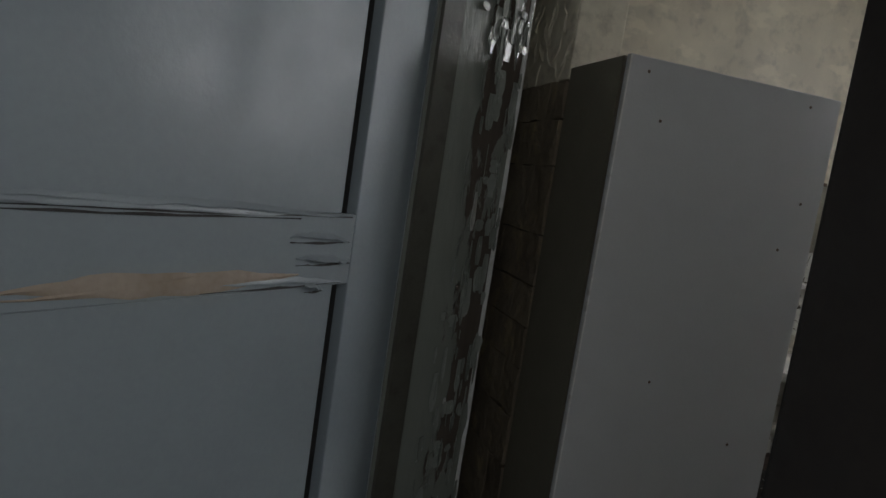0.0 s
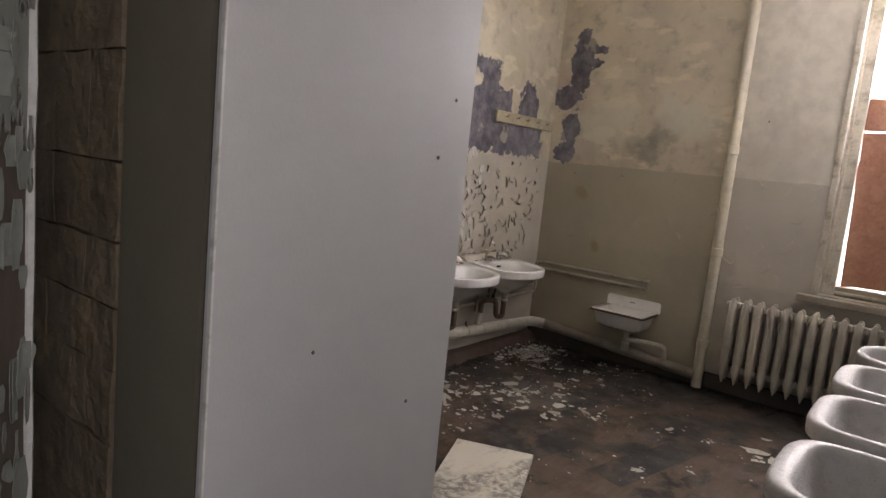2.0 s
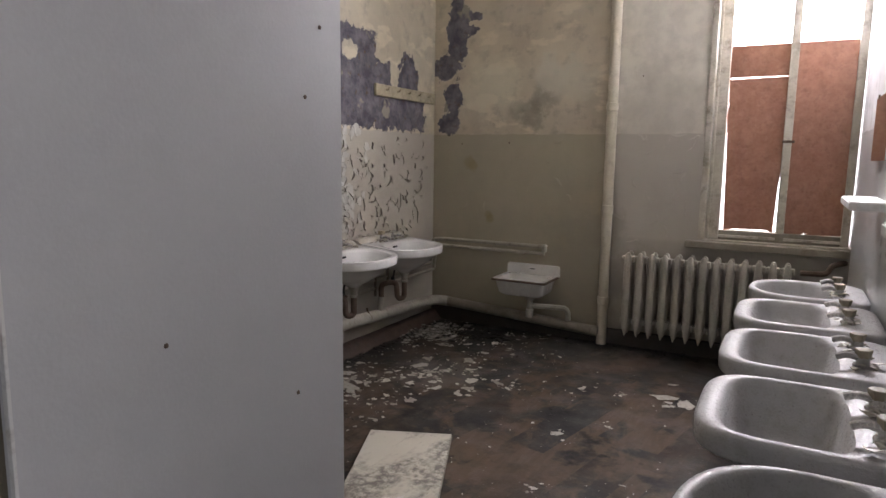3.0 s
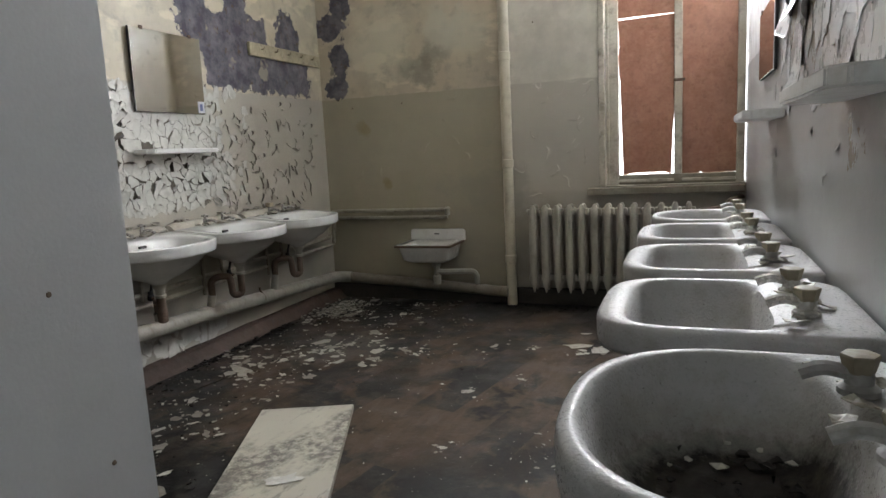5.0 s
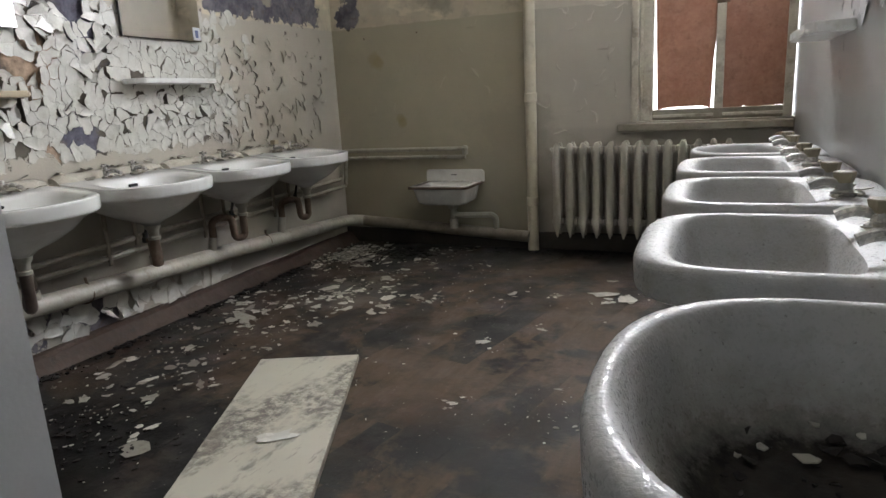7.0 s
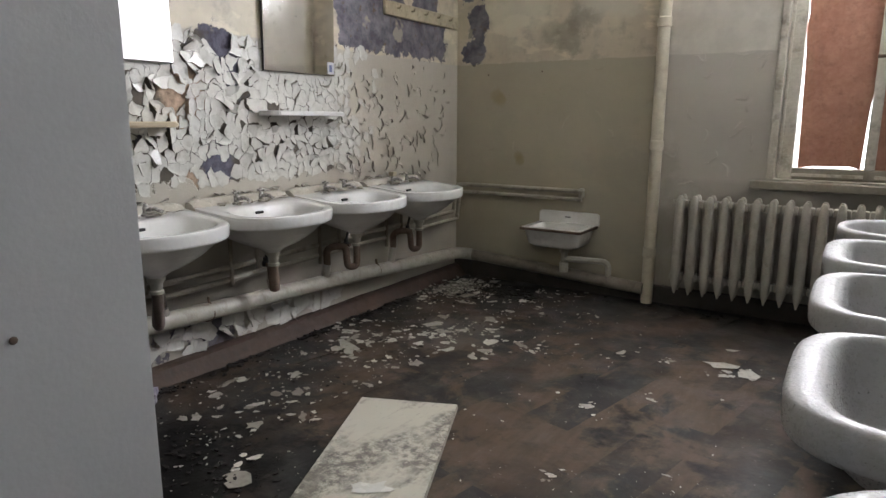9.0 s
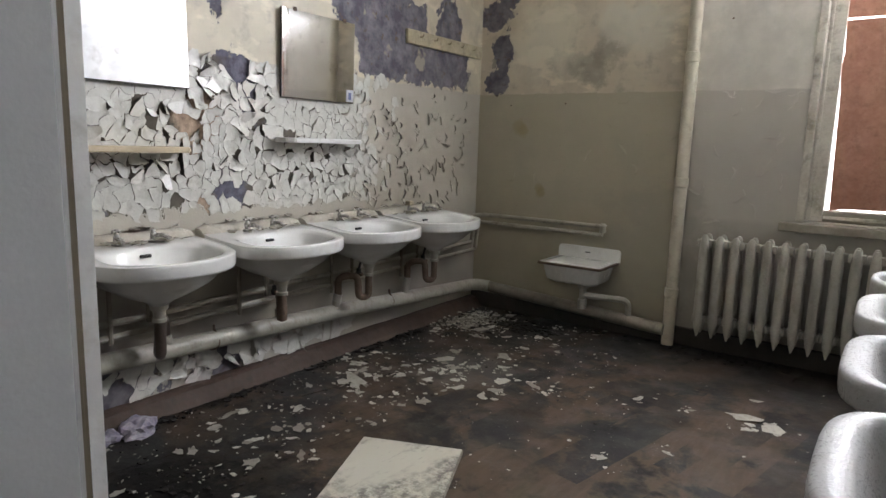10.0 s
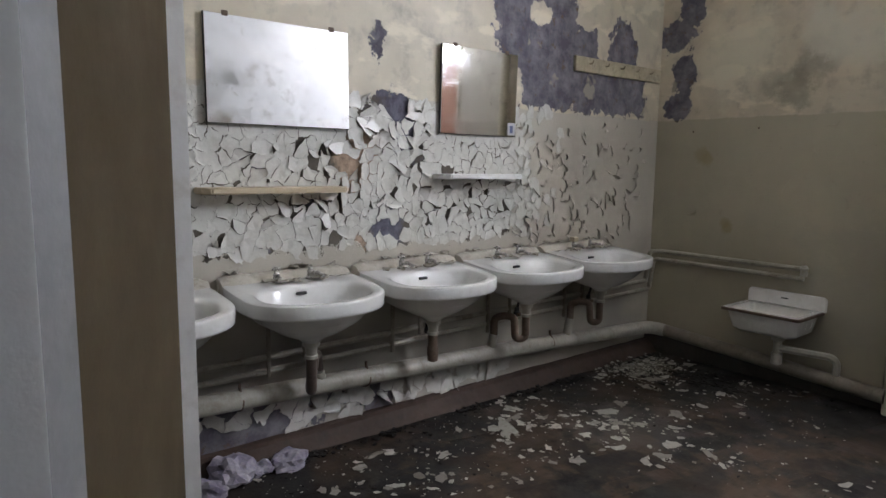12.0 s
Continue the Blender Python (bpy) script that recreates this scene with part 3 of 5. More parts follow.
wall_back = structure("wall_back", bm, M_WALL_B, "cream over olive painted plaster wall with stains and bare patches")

bm = bmesh.new()
sheet(-4.5, 0.0, 0.0, H, 0.05, lambda u, v: (ROOM_W, u, v), right_bare, bm)
put_box(bm, ROOM_W + 0.002, -4.75, 0, 3.25, 0.4, H)
wall_right = structure("wall_right", bm, M_WALL_R, "pale blue-white glossy painted plaster wall with peeling spots, darkened below as if shaded")

# wall with the doorway: splayed reveal on the hinge side
DZ = 2.12
bm = bmesh.new()
rings([[(0.0, -4.5, z), (1.70, -4.5, z), (1.80, -4.75, z), (0.0, -4.75, z)] for z in (0, H)], bm=bm)
put_box(bm, 2.905, -4.745, 0, ROOM_W, -4.5, H)
rings([[(1.70, -4.5, z), (2.905, -4.5, z), (2.905, -4.75, z), (1.80, -4.75, z)] for z in (DZ, H)], bm=bm)
wall_door = structure("wall_doorway", bm, M_CORR, "plastered wall around the doorway")

bm = bmesh.new()
put_box(bm, -0.25, -6.95, 0, 4.9, -6.7, H)
put_box(bm, -0.25, -6.7, 0, 0.0, -4.75, H)
put_box(bm, ROOM_W + 0.27, -4.75, 0, 4.9, -4.5, H)
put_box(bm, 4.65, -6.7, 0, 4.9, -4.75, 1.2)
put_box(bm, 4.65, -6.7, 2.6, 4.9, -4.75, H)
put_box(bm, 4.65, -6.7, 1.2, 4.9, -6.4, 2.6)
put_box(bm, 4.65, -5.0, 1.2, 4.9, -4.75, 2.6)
structure("wall_corridor", bm, M_CORR, "grey painted corridor walls with a window opening")
structure("ceiling", box(-0.25, -6.95, H, 4.9, 0.4, H + 0.2), M_CEIL, "whitewashed ceiling")
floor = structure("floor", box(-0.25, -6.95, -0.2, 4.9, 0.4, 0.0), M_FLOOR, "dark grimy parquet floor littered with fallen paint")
bm = bmesh.new()
bmesh.ops.create_grid(bm, x_segments=8, y_segments=8, size=400)
ground = structure("ground", bm, M_GROUND, "open ground outside the building")
ground.location.z = -1.2
bm = bmesh.new()
bmesh.ops.create_grid(bm, x_segments=2, y_segments=2, size=6)
bd = Mat("overcast_backdrop", 1.0)
bd.color((0.8, 0.8, 0.8))
bd.b.inputs["Emission Color"].default_value = (0.95, 0.97, 1.0, 1)
bd.put(bd.b.inputs["Emission Strength"], bd.step(bd.noise(0.4), 0.3, 0.7, 2.6, 3.4))
backdrop = structure("backdrop", bm, bd.m, "bright overcast sky seen through the window", category="backdrop")
backdrop.matrix_world = pose(2.5, 4.0, 3.0, 90, 0, 0)

# door reveal with thick flaking paint, its worn arris and the far jamb
bm = bmesh.new()
rings([[(1.704, -4.498, z), (1.70, -4.496, z), (1.803, -4.75, z), (1.807, -4.75, z)] for z in (0, DZ)], bm=bm)
structure("door_stop_strip", rings([[(1.775, -4.688, z), (1.79, -4.684, z), (1.814, -4.736, z), (1.8, -4.742, z)] for z in (0, DZ)]), M_STOP, "dark painted door stop", category="trim")
jamb = structure("door_jamb_hinge_side", bm, M_JAMB, "olive door reveal with thick flaking paint", category="trim")
random.seed(4)
for k in range(210):
    z, u = random.uniform(0.05, 2.1), min(0.7, max(0.03, random.choice((0.08, 0.2, 0.32, 0.4)) + random.gauss(0, 0.08)))
    w, h, lift = random.uniform(0.003, 0.016), random.uniform(0.015, 0.1), random.uniform(0.003, 0.012)
    px, py = 1.706 + 0.102 * u, -4.497 - 0.252 * u
    n = Vector((0.927, 0.375, 0))
    t = Vector((0.375, -0.927, 0))
    bm = bmesh.new()
    lo = []
    for q in range(5):
        zz = z + h * (q / 4 - 0.5)
        ww = w * (0.45 + 0.55 * math.sin(math.pi * (q + 0.7) / 5.4)) * random.uniform(0.7, 1.2)
        c = Vector((px, py, zz))
        lo.append([c - t * ww + n * 0.001, c + n * lift * 0.4, c + t * ww + n * lift, c + t * ww + n * (lift + 0.0015), c + n * (lift * 0.4 + 0.0015), c - t * ww + n * 0.0028])
    rings(lo, bm=bm)
    # every 23rd flake takes the bright edge colour as a painted glint
    part("paint_flake", bm, M_ARRIS if k % 23 == 0 else M_JAMB_F, jamb)
arris = tube([(1.702, -4.497, 0.0)] + [(1.702 + random.gauss(0, 0.0012), -4.497 + random.gauss(0, 0.0012), 0.1 * k) for k in range(1, 21)] + [(1.702, -4.497, DZ)], 0.008, 6)
structure("door_jamb_edge", arris, M_ARRIS, "worn pale metal edge of the door reveal", True, "trim")
bm = box(2.886, -4.755, 0, 2.907, -4.49, DZ, bevel=0.004)
structure("door_jamb_latch_side", bm, M_EDGE, "pale chipped door lining", category="trim")
structure("door_casing", box(2.892, -4.775, 0, 3.04, -4.7565, DZ + 0.1, bevel=0.004), M_DARKTRIM, "black-brown painted door casing", category="trim")
structure("door_head", box(1.71, -4.76, DZ - 0.02, 2.885, -4.49, DZ + 0.003, bevel=0.004), M_JAMB, "dark door head lining", category="trim")

# stub wall beside the doorway: sooty rough blocks below, flaking pale plaster above
stub = structure("wall_stub", box(1.06, -4.33, 0, 1.618, -4.2, 1.80), M_MORTAR, "sooty rough block stub wall with plaster above")
rb = random.Random(17)
COURSES = (0.0, 0.19, 0.375, 0.56, 0.747, 0.887, 1.027, 1.14, 1.255, 1.392, 1.577, 1.7, 1.8)
for k, (z0, z1) in enumerate(zip(COURSES, COURSES[1:])):
    x = 1.628
    while x > 1.07:
        w = rb.uniform(0.1, 0.15) if (k % 2 and x > 1.62) else rb.uniform(0.2, 0.3)
        x0 = max(1.05, x - w)
        bm = put_box(bmesh.new(), x0 + 0.001, -4.342 + rb.uniform(-0.002, 0.002), z0 + 0.0015, x - 0.001, -4.305, z1 - 0.0015)
        bmesh.ops.subdivide_edges(bm, edges=list(bm.edges), cuts=3, use_grid_fill=True)
        for v in bm.verts:
            p = v.co * 14
            v.co += Vector((noise.noise((p.x, p.z, k)) * 0.005, noise.noise((p.x, p.z, 4 + k)) * 0.006, noise.noise((p.z, p.x, 9 + k)) * 0.006))
        part("block", bm, M_BRICK, stub, smooth=False)
        x = x0
plaster = part("plaster", box(1.055, -4.338, 1.802, 1.626, -4.2, H, bevel=0.004), M_STUBP, stub, "pale flaking plaster above the blocks")
for k in range(70):
    u, v = rb.uniform(1.3, 1.62), rb.uniform(1.83, 2.4)
    part("paint_flake", lip(u, v, rb.gauss(-1.57, 0.15), rb.uniform(0.03, 0.12), rb.uniform(0.005, 0.014), rb.uniform(0.002, 0.007), lambda a, b, o: (a, -4.338 - o, b), rb), M_STUBP, stub)
# skirting
bm = bmesh.new()
prof = []
for k in range(46):
    y, w = -4.5 + 0.0995 * k, 0.006 * noise.noise((0.7 * k, 1.3, 0))
    prof.append([(0.0, y, 0.0), (0.105 + 2 * w, y, 0.0), (0.085 + w, y, 0.02), (0.05 + w, y, 0.062 + w), (0.03, y, 0.072 + w), (0.0, y, 0.075 + w)])
rings(prof, bm=bm)
structure("baseboard_left", bm, M_BASE, "worn brown painted skirting", category="baseboard")
bm = box(0.0, -0.024, 0, ROOM_W, 0.0, 0.115, bevel=0.006)
structure("baseboard_back", bm, M_BASE_D, "worn brown painted skirting", category="baseboard")

# ---- window in the back wall ----
win = thing("window_1", (0, 0, 0), "flaking white timber window, boarded below and bright above", "window")
win["kind"] = "structure"
FY = 0.10
part("window_sill", box(2.01, -0.065, 0.765, 2.97, 0.16, 0.812, bevel=0.006), M_REVEAL, win)
part("sill_trim", box(2.03, 0.0, 0.8125, 2.97, 0.1, 0.8215, bevel=0.003), M_FRAME, win)
part("window_casing", box(WX0 - 0.005, -0.012, 0.822, WX0 + 0.035, 0.10, WZ1, bevel=0.005), M_FRAME, win)
part("window_frame", box(WX0 + 0.035, FY - 0.02, 0.822, WX0 + 0.115, FY + 0.07, WZ1, bevel=0.005), M_FRAME, win)
part("window_frame", box(2.925, FY - 0.02, 0.822, 2.972, FY + 0.07, WZ1, bevel=0.005), M_FRAME, win)
# the shadow on this rail is put in through the darker paint
part("window_frame", box(WX0 + 0.115, FY - 0.02, 0.822, 2.925, FY + 0.07, 0.885, bevel=0.005), M_REVEAL, win, "bottom rail in darker paint that stands for its shadow")
part("glazing_bead", box(WX0 + 0.117, FY - 0.034, 0.838, 2.553, FY - 0.021, 0.856, bevel=0.003), M_FRAME, win)
part("glazing_bead", box(2.603, FY - 0.034, 0.838, 2.923, FY - 0.021, 0.856, bevel=0.003), M_FRAME, win)
part("casing_bead", box(WX0 + 0.0365, FY - 0.034, 0.823, WX0 + 0.055, FY - 0.021, WZ1, bevel=0.004), M_FRAME, win)
part("window_frame", box(WX0 + 0.115, FY - 0.02, WZ1 - 0.06, 2.925, FY + 0.07, WZ1, bevel=0.005), M_FRAME, win)
part("mullion", box(2.553, FY - 0.025, 0.885, 2.603, FY + 0.07, WZ1 - 0.06, bevel=0.005), M_FRAME, win)
lat = part("latch", box(2.55, FY - 0.04, 1.475, 2.62, FY - 0.024, 1.492, bevel=0.003), M_RUST, win)
part("pane", box(2.205, FY + 0.03, 0.885, 2.553, FY + 0.034, WZ1 - 0.06), M_GLASS, win, smooth=False).visible_shadow = False
part("pane", box(2.603, FY + 0.03, 0.885, 2.925, FY + 0.034, WZ1 - 0.06), M_GLASS, win, smooth=False).visible_shadow = False
# hardboard sheets over the lower panes, with gaps at their edges
bm = bmesh.new()
rings([[(2.231, FY + y, 0.884), (2.30, FY + y, 0.897), (2.49, FY + y, 0.9), (2.535, FY + y, 0.884), (2.545, FY + y, 1.18), (2.5545, FY + y, 1.3), (2.5545, FY + y, 1.9), (2.204, FY + y, 1.892), (2.212, FY + y, 1.72), (2.204, FY + y, 1.66), (2.214, FY + y, 1.5)] for y in (0.005, 0.010)], bm=bm)
tagged(obj("hardboard_sheet", bm, M_BOARD), "rust-red hardboard sheet over a window pane, with light at its edges", "board", "window boards")
tagged(obj("hardboard_sheet", box(2.204, FY + 0.012, 1.906, 2.554, FY + 0.018, 2.11), M_BOARD), "short rust-red hardboard strip above the larger sheet", "board", "window boards")
bm = bmesh.new()
rings([[(2.602, FY + y, 0.884), (2.70, FY + y, 0.884), (2.715, FY + y, 0.893), (2.735, FY + y, 0.884), (2.926, FY + y, 0.888), (2.926, FY + y, 2.11), (2.602, FY + y, 2.11)] for y in (0.006, 0.012)], bm=bm)
tagged(obj("hardboard_sheet", bm, M_BOARD), "scuffed rust-red hardboard sheet over a window pane", "board", "window boards")

# ---- big cabinet beside the doorway ----
cab = thing("tall_cabinet", (1.7, -3.95, 0), "tall grey-painted cabinet with brown hardboard back, standing askew", "cabinet")
CL, CR, CW, CB, CH = Vector((1.907, -4.333)), Vector((1.907, -3.744)), Vector((1.366, -3.478)), Vector((1.632, -4.337)), 1.83


def upright(a, b, thick, z0, z1, bevel=0.0015):
    """A standing sheet from a to b whose outer face is the line ab; thickness to its left."""
    d = (b - a).normalized()
    n = Vector((-d.y, d.x)) * thick
    bm = rings([[(*p, z) for p in (a, b, b + n, a + n)] for z in (z0, z1)])
    if bevel:
        bmesh.ops.bevel(bm, geom=list(bm.edges), offset=bevel, segments=2, affect="EDGES")
    FLAT.add(id(bm))
    return bm


def cab_part(name, bm, mat, label=""):
    bmesh.ops.translate(bm, verts=bm.verts, vec=(-1.7, 3.95, 0))
    return part(name, bm, mat, cab, label)


side_panel = cab_part("side_panel", upright(CL, CR, 0.018, 0.0, CH), M_PANEL, "grey painted side panel with nail heads")
cab_part("front_panel", upright(CB, CL + Vector((-0.03, 0)), 0.018, 0.0, CH), M_OLIVEB, "olive-brown front board")
# solid strip coloured dark in place of a shaded gap
cab_part("corner_gap", upright(CL + Vector((-0.03, 0.006)), CL + Vector((-0.001, 0.006)), 0.004, 0.0, CH - 0.01), M_GROOVE, "dark-coloured strip for the shade of the corner gap")
cab_part("edge_strip", upright(CL + Vector((-0.007, -0.002)), CL + Vector((0.0025, -0.002)), 0.004, 0.0, CH - 0.004, 0.0005), M_EDGE, "worn pale corner edge")
# added strip that joins the side and back panels
RET = CR + Vector((-0.068, 0.036))
cab_part("corner_post", upright(CR + Vector((-0.019, 0.001)), RET, 0.02, 0.0, CH), M_POST, "added corner strip in panel grey, darkened to match the panel's shade")
cab_part("back_panel", upright(RET + Vector((0.0, -0.004)), CW, 0.006, 0.0, CH), M_HARD, "brown hardboard back with small holes")
cab_part("far_panel", upright(CW + Vector((0.012, 0.014)), CW + Vector((-0.012, -0.3)), 0.018, 0.0, CH), M_SHELF, "far panel with a worn white edge")
bm = rings([[(*p, z) for p in (CB + Vector((0.03, 0.03)), CL + Vector((-0.03, 0.03)), CR + Vector((-0.03, -0.03)), CW + Vector((0.02, -0.04)))] for z in (CH - 0.03, CH - 0.012)])
cab_part("top_panel", bm, M_PANEL)
d = (CR - CL).normalized()
for u, z in ((0.05, 1.8), (0.5, 1.8), (0.1, 1.70), (0.49, 1.452), (0.53, 1.57), (0.28, 0.6), (0.46, 0.95), (0.2, 1.1), (0.52, 0.7)):
    p = CL + d * u
    bm = lathe([(0.004, 0.0), (0.003, 0.0015), (0.001, 0.002)], n=8)
    bmesh.ops.rotate(bm, verts=bm.verts, matrix=Matrix.Rotation(radians(90), 3, "Y"))
    bmesh.ops.translate(bm, verts=bm.verts, vec=(p.x - 1.6995, p.y + 3.95, z))
    part("nail_head", bm, M_RUST, side_panel)

# ---- door leaf, standing open into the corridor ----
leaf_dir = math.degrees(math.atan2(-0.75, 0.66))
door = thing("door_1", (1.805, -4.765, 0), "blue-grey panelled door standing open, its middle rail split", "door", rz=leaf_dir)
door["kind"] = "structure"
# in its own frame x runs along the leaf and +y faces the doorway
LW, LH, LT = 0.98, 2.06, 0.045
MZ0, MZ1 = 1.265, 1.405
part("stile", box(-0.022, -LT, 0.01, 0.148, 0, LH, bevel=0.003), M_DOOR, door)
part("stile", box(LW - 0.13, -LT, 0.01, LW, 0, LH, bevel=0.003), M_DOOR, door)
part("rail", box(0.148, -LT, MZ0, LW - 0.13, -0.001, MZ1, bevel=0.002), M_DOOR, door, "split middle rail with flaking paint")
part("rail", box(0.148, -LT, LH - 0.13, LW - 0.13, -0.001, LH, bevel=0.003), M_DOOR, door)
part("rail", box(0.148, -LT, 0.01, LW - 0.13, -0.001, 0.2, bevel=0.003), M_DOOR, door)
for z0, z1 in ((0.2, MZ0), (MZ1, LH - 0.13)):
    part("panel", box(0.186, -0.03, z0 + 0.0005, LW - 0.15, -0.006, z1 - 0.0005, bevel=0.002), M_DOOR, door)
    part("groove", box(0.149, -0.034, z0, LW - 0.131, -0.026, z1), M_GROOVE, door, "dark-coloured fill for the shade in the gap round the panel", smooth=False)
random.seed(12)
for x0, x1, z, h in ((0.29, 0.84, 1.292, 0.036), (0.5, 0.85, 1.3, 0.03)):
    lo = []
    for k in range(13):
        u = k / 12
        t = h * math.sin(math.pi * min(1, u * 1.2 + 0.02) if u < 0.8 else math.pi * 0.98) * random.uniform(0.7, 1.1) + 0.001
        x, zz = x0 + (x1 - x0) * u, z + random.gauss(0, 0.001) - 0.012 * u
        lo.append([(x, 0.0005, zz - t * 0.5), (x, 0.0035, zz), (x, 0.0005, zz + t * 0.5)])
    part("splinter", rings(lo), M_WOOD, door, "strip of bare pale wood")
for x0, x1, z, lift in ((0.16, 0.32, 1.352, 0.012), (0.15, 0.30, 1.31, 0.016), (0.16, 0.85, 1.402, 0.007), (0.17, 0.5, 1.272, 0.006), (0.22, 0.27, 1.258, 0.012), (0.3, 0.9, 1.396, 0.006)):
    lo = []
    for k in range(15):
        u = k / 14
        x, zz = x0 + (x1 - x0) * u, z + random.gauss(0, 0.0016) + 0.01 * u
        l = lift * (0.4 + 0.6 * random.random()) * math.sin(math.pi * (0.08 + 0.84 * u))
        w = 0.002 + 0.009 * math.sin(math.pi * u)
        lo.append([(x, 0.0, zz + w), (x, l, zz + 0.001), (x, l * 0.9, zz - 0.001), (x, -0.002, zz + 0.002)])
    part("paint_flake", rings(lo), M_DOOR, door)
    lo = [[(x0 + (x1 - x0) * k / 10, 0.0012, z - 0.001 + random.gauss(0, 0.001)), (x0 + (x1 - x0) * k / 10, 0.0016, z - 0.0015 - 0.004 * math.sin(math.pi * k / 10) ** 2), (x0 + (x1 - x0) * k / 10, 0.0004, z - 0.003)] for k in range(11)]
    part("crack", rings(lo), M_GROOVE, door)

# ---- wash basins ----


def outline(n, a_front, a_back, b, p_front, p_back, cx):
    """A closed rim outline round (cx, 0): x away from the wall, y along it."""
    pts = []
    for k in range(n):
        t = math.tau * k / n
        c, s = math.cos(t), math.sin(t)
        p, a = (p_front, a_front) if c >= 0 else (p_back, a_back)
        pts.append((cx + a * math.copysign(abs(c) ** (2 / p), c), b * math.copysign(abs(s) ** (2 / p), s)))
    return pts


def blend(a, b, u, z):
    return [(p[0] * (1 - u) + q[0] * u, p[1] * (1 - u) + q[1] * u, z) for p, q in zip(a, b)]


def basin_body(outer, bowl, drop, depth, neck, skirt, n, rise=0.0, crown=1.0):
    ring = [(neck + 0.035 * math.cos(math.tau * k / n), 0.035 * math.sin(math.tau * k / n)) for k in range(n)]
    c = (sum(p[0] for p in bowl) / n, sum(p[1] for p in bowl) / n)
    ctr = [c] * n
    lo = [blend(ring, outer, 0.0, -drop), blend(ring, outer, 0.1, -drop * 0.9), blend(ring, outer, 0.34, -drop * 0.78), blend(ring, outer, 0.6, -drop * 0.58), blend(ring, outer, 0.8, -skirt - 0.018),
          blend(ring, outer, 0.96, -skirt - 0.003), blend(ring, outer, 0.985, -skirt + 0.002), blend(ring, outer, 0.995, -skirt + 0.008), blend(ring, outer, 1.0, -0.012 - 0.008 * crown), blend(outer, bowl, 0.02 + 0.04 * crown, -0.003 - 0.008 * crown), blend(outer, bowl, 0.1 + 0.1 * crown, -0.004 * crown), blend(outer, bowl, 0.42, 0.0),
          blend(outer, bowl, 0.62, 0.0), blend(outer, bowl, 0.82, -0.001 - 0.003 * crown), blend(outer, bowl, 0.97, -0.006 - 0.006 * crown), blend(bowl, ctr, 0.03, -0.02 - 0.008 * crown), blend(bowl, ctr, 0.1, -depth * 0.45), blend(bowl, ctr, 0.25, -depth * 0.8),
          blend(bowl, ctr, 0.5, -depth * 0.95), blend(bowl, ctr, 0.88, -depth), blend(bowl, ctr, 0.93, -depth - 0.01)]
    if rise:
        lo = [[(x, y, z + rise * max(0.0, 1 - x / 0.34) * max(0.0, min(1.0, (z + 0.09) / 0.06))) for x, y, z in lp] for lp in lo]
    return rings(lo)


def ledge(b, z, deep=0.09):
    """The raised back of a basin with a scooped front."""
    lo = []
    for k in range(17):
        y = -b + 2 * b * k / 16
        e = abs(y) / b
        dd = deep * (1 - 0.25 * max(0, 0.75 - e)) * (1.0 if e < 0.93 else 0.86)
        top = z * (1.0 if e < 0.93 else 0.8)
        lo.append([(0.002, y, -0.03), (dd + 0.02, y, -0.01), (dd, y, 0.008), (dd * 0.62, y, top * 0.8), (dd * 0.4, y, top), (0.002, y, top)])
    return rings(lo)


def tap(parent, x, y, z, mat, cap, spout=0.1, turn=0.0):
    stem = [(0.026, 0), (0.026, 0.008), (0.018, 0.014), (0.018, 0.026), (0.016, 0.031)] if cap == "cup" else [(0.02, 0), (0.02, 0.006), (0.012, 0.012), (0.013, 0.035), (0.009, 0.04), (0.009, 0.05)]
    bm = lathe(stem, (x, y, z), 12)
    s, c = math.sin(turn), math.cos(turn)
    tube([(x, y, z + 0.024), (x + spout * 0.6 * c, y + spout * 0.6 * s, z + 0.034), (x + spout * c, y + spout * s, z + 0.022)], 0.0105 if cap == "cup" else 0.0085, 8, bm, 0.03)
    t = part("tap", bm, mat, parent, "tarnished tap")
    if cap == "cube":
        bm = box(x - 0.018, y - 0.02, z + 0.048, x + 0.018, y + 0.02, z + 0.075, bevel=0.004)
        part("tap_handle", bm, M_BEIGE, t, "yellowed square plastic handle")
    elif cap == "cup":
        bm = lathe([(0.018, 0.029), (0.019, 0.031), (0.024, 0.051), (0.023, 0.054), (0.012, 0.0555)], (x, y, z), 6)
        part("tap_handle", bm, M_BEIGE_D, t, "yellowed tapered plastic handle", smooth=False)
    elif cap == "cross":
        bm = lathe([(0.008, 0), (0.011, 0.006), (0.007, 0.014)], (x, y, z + 0.048), 10)
        for a in (0.3, 1.87):
            tube([(x + 0.02 * math.cos(a), y + 0.02 * math.sin(a), z + 0.054), (x - 0.02 * math.cos(a), y - 0.02 * math.sin(a), z + 0.054)], 0.005, 6, bm)
        part("tap_handle", bm, mat, t)


def debris_bits(parent, spots, mat, seed, size=0.02):
    rnd = random.Random(seed)
    for x, y, z in spots:
        r = size * rnd.uniform(0.5, 1.2)
        n = rnd.randint(5, 8)
        a0 = rnd.random() * 6
        pts = [(x + r * rnd.uniform(0.5, 1.1) * math.cos(a0 + math.tau * k / n), y + r * rnd.uniform(0.4, 1.1) * math.sin(a0 + math.tau * k / n), rnd.uniform(-0.0005, r * 0.6)) for k in range(n)]
        tagged(obj("paint_chip", rings([[(p[0], p[1], z + p[2]) for p in pts], [(p[0], p[1], z + p[2] + 0.0018) for p in pts]]), mat), "curled chip of fallen paint lying in a basin", "paint chip", "paint chips in basins")


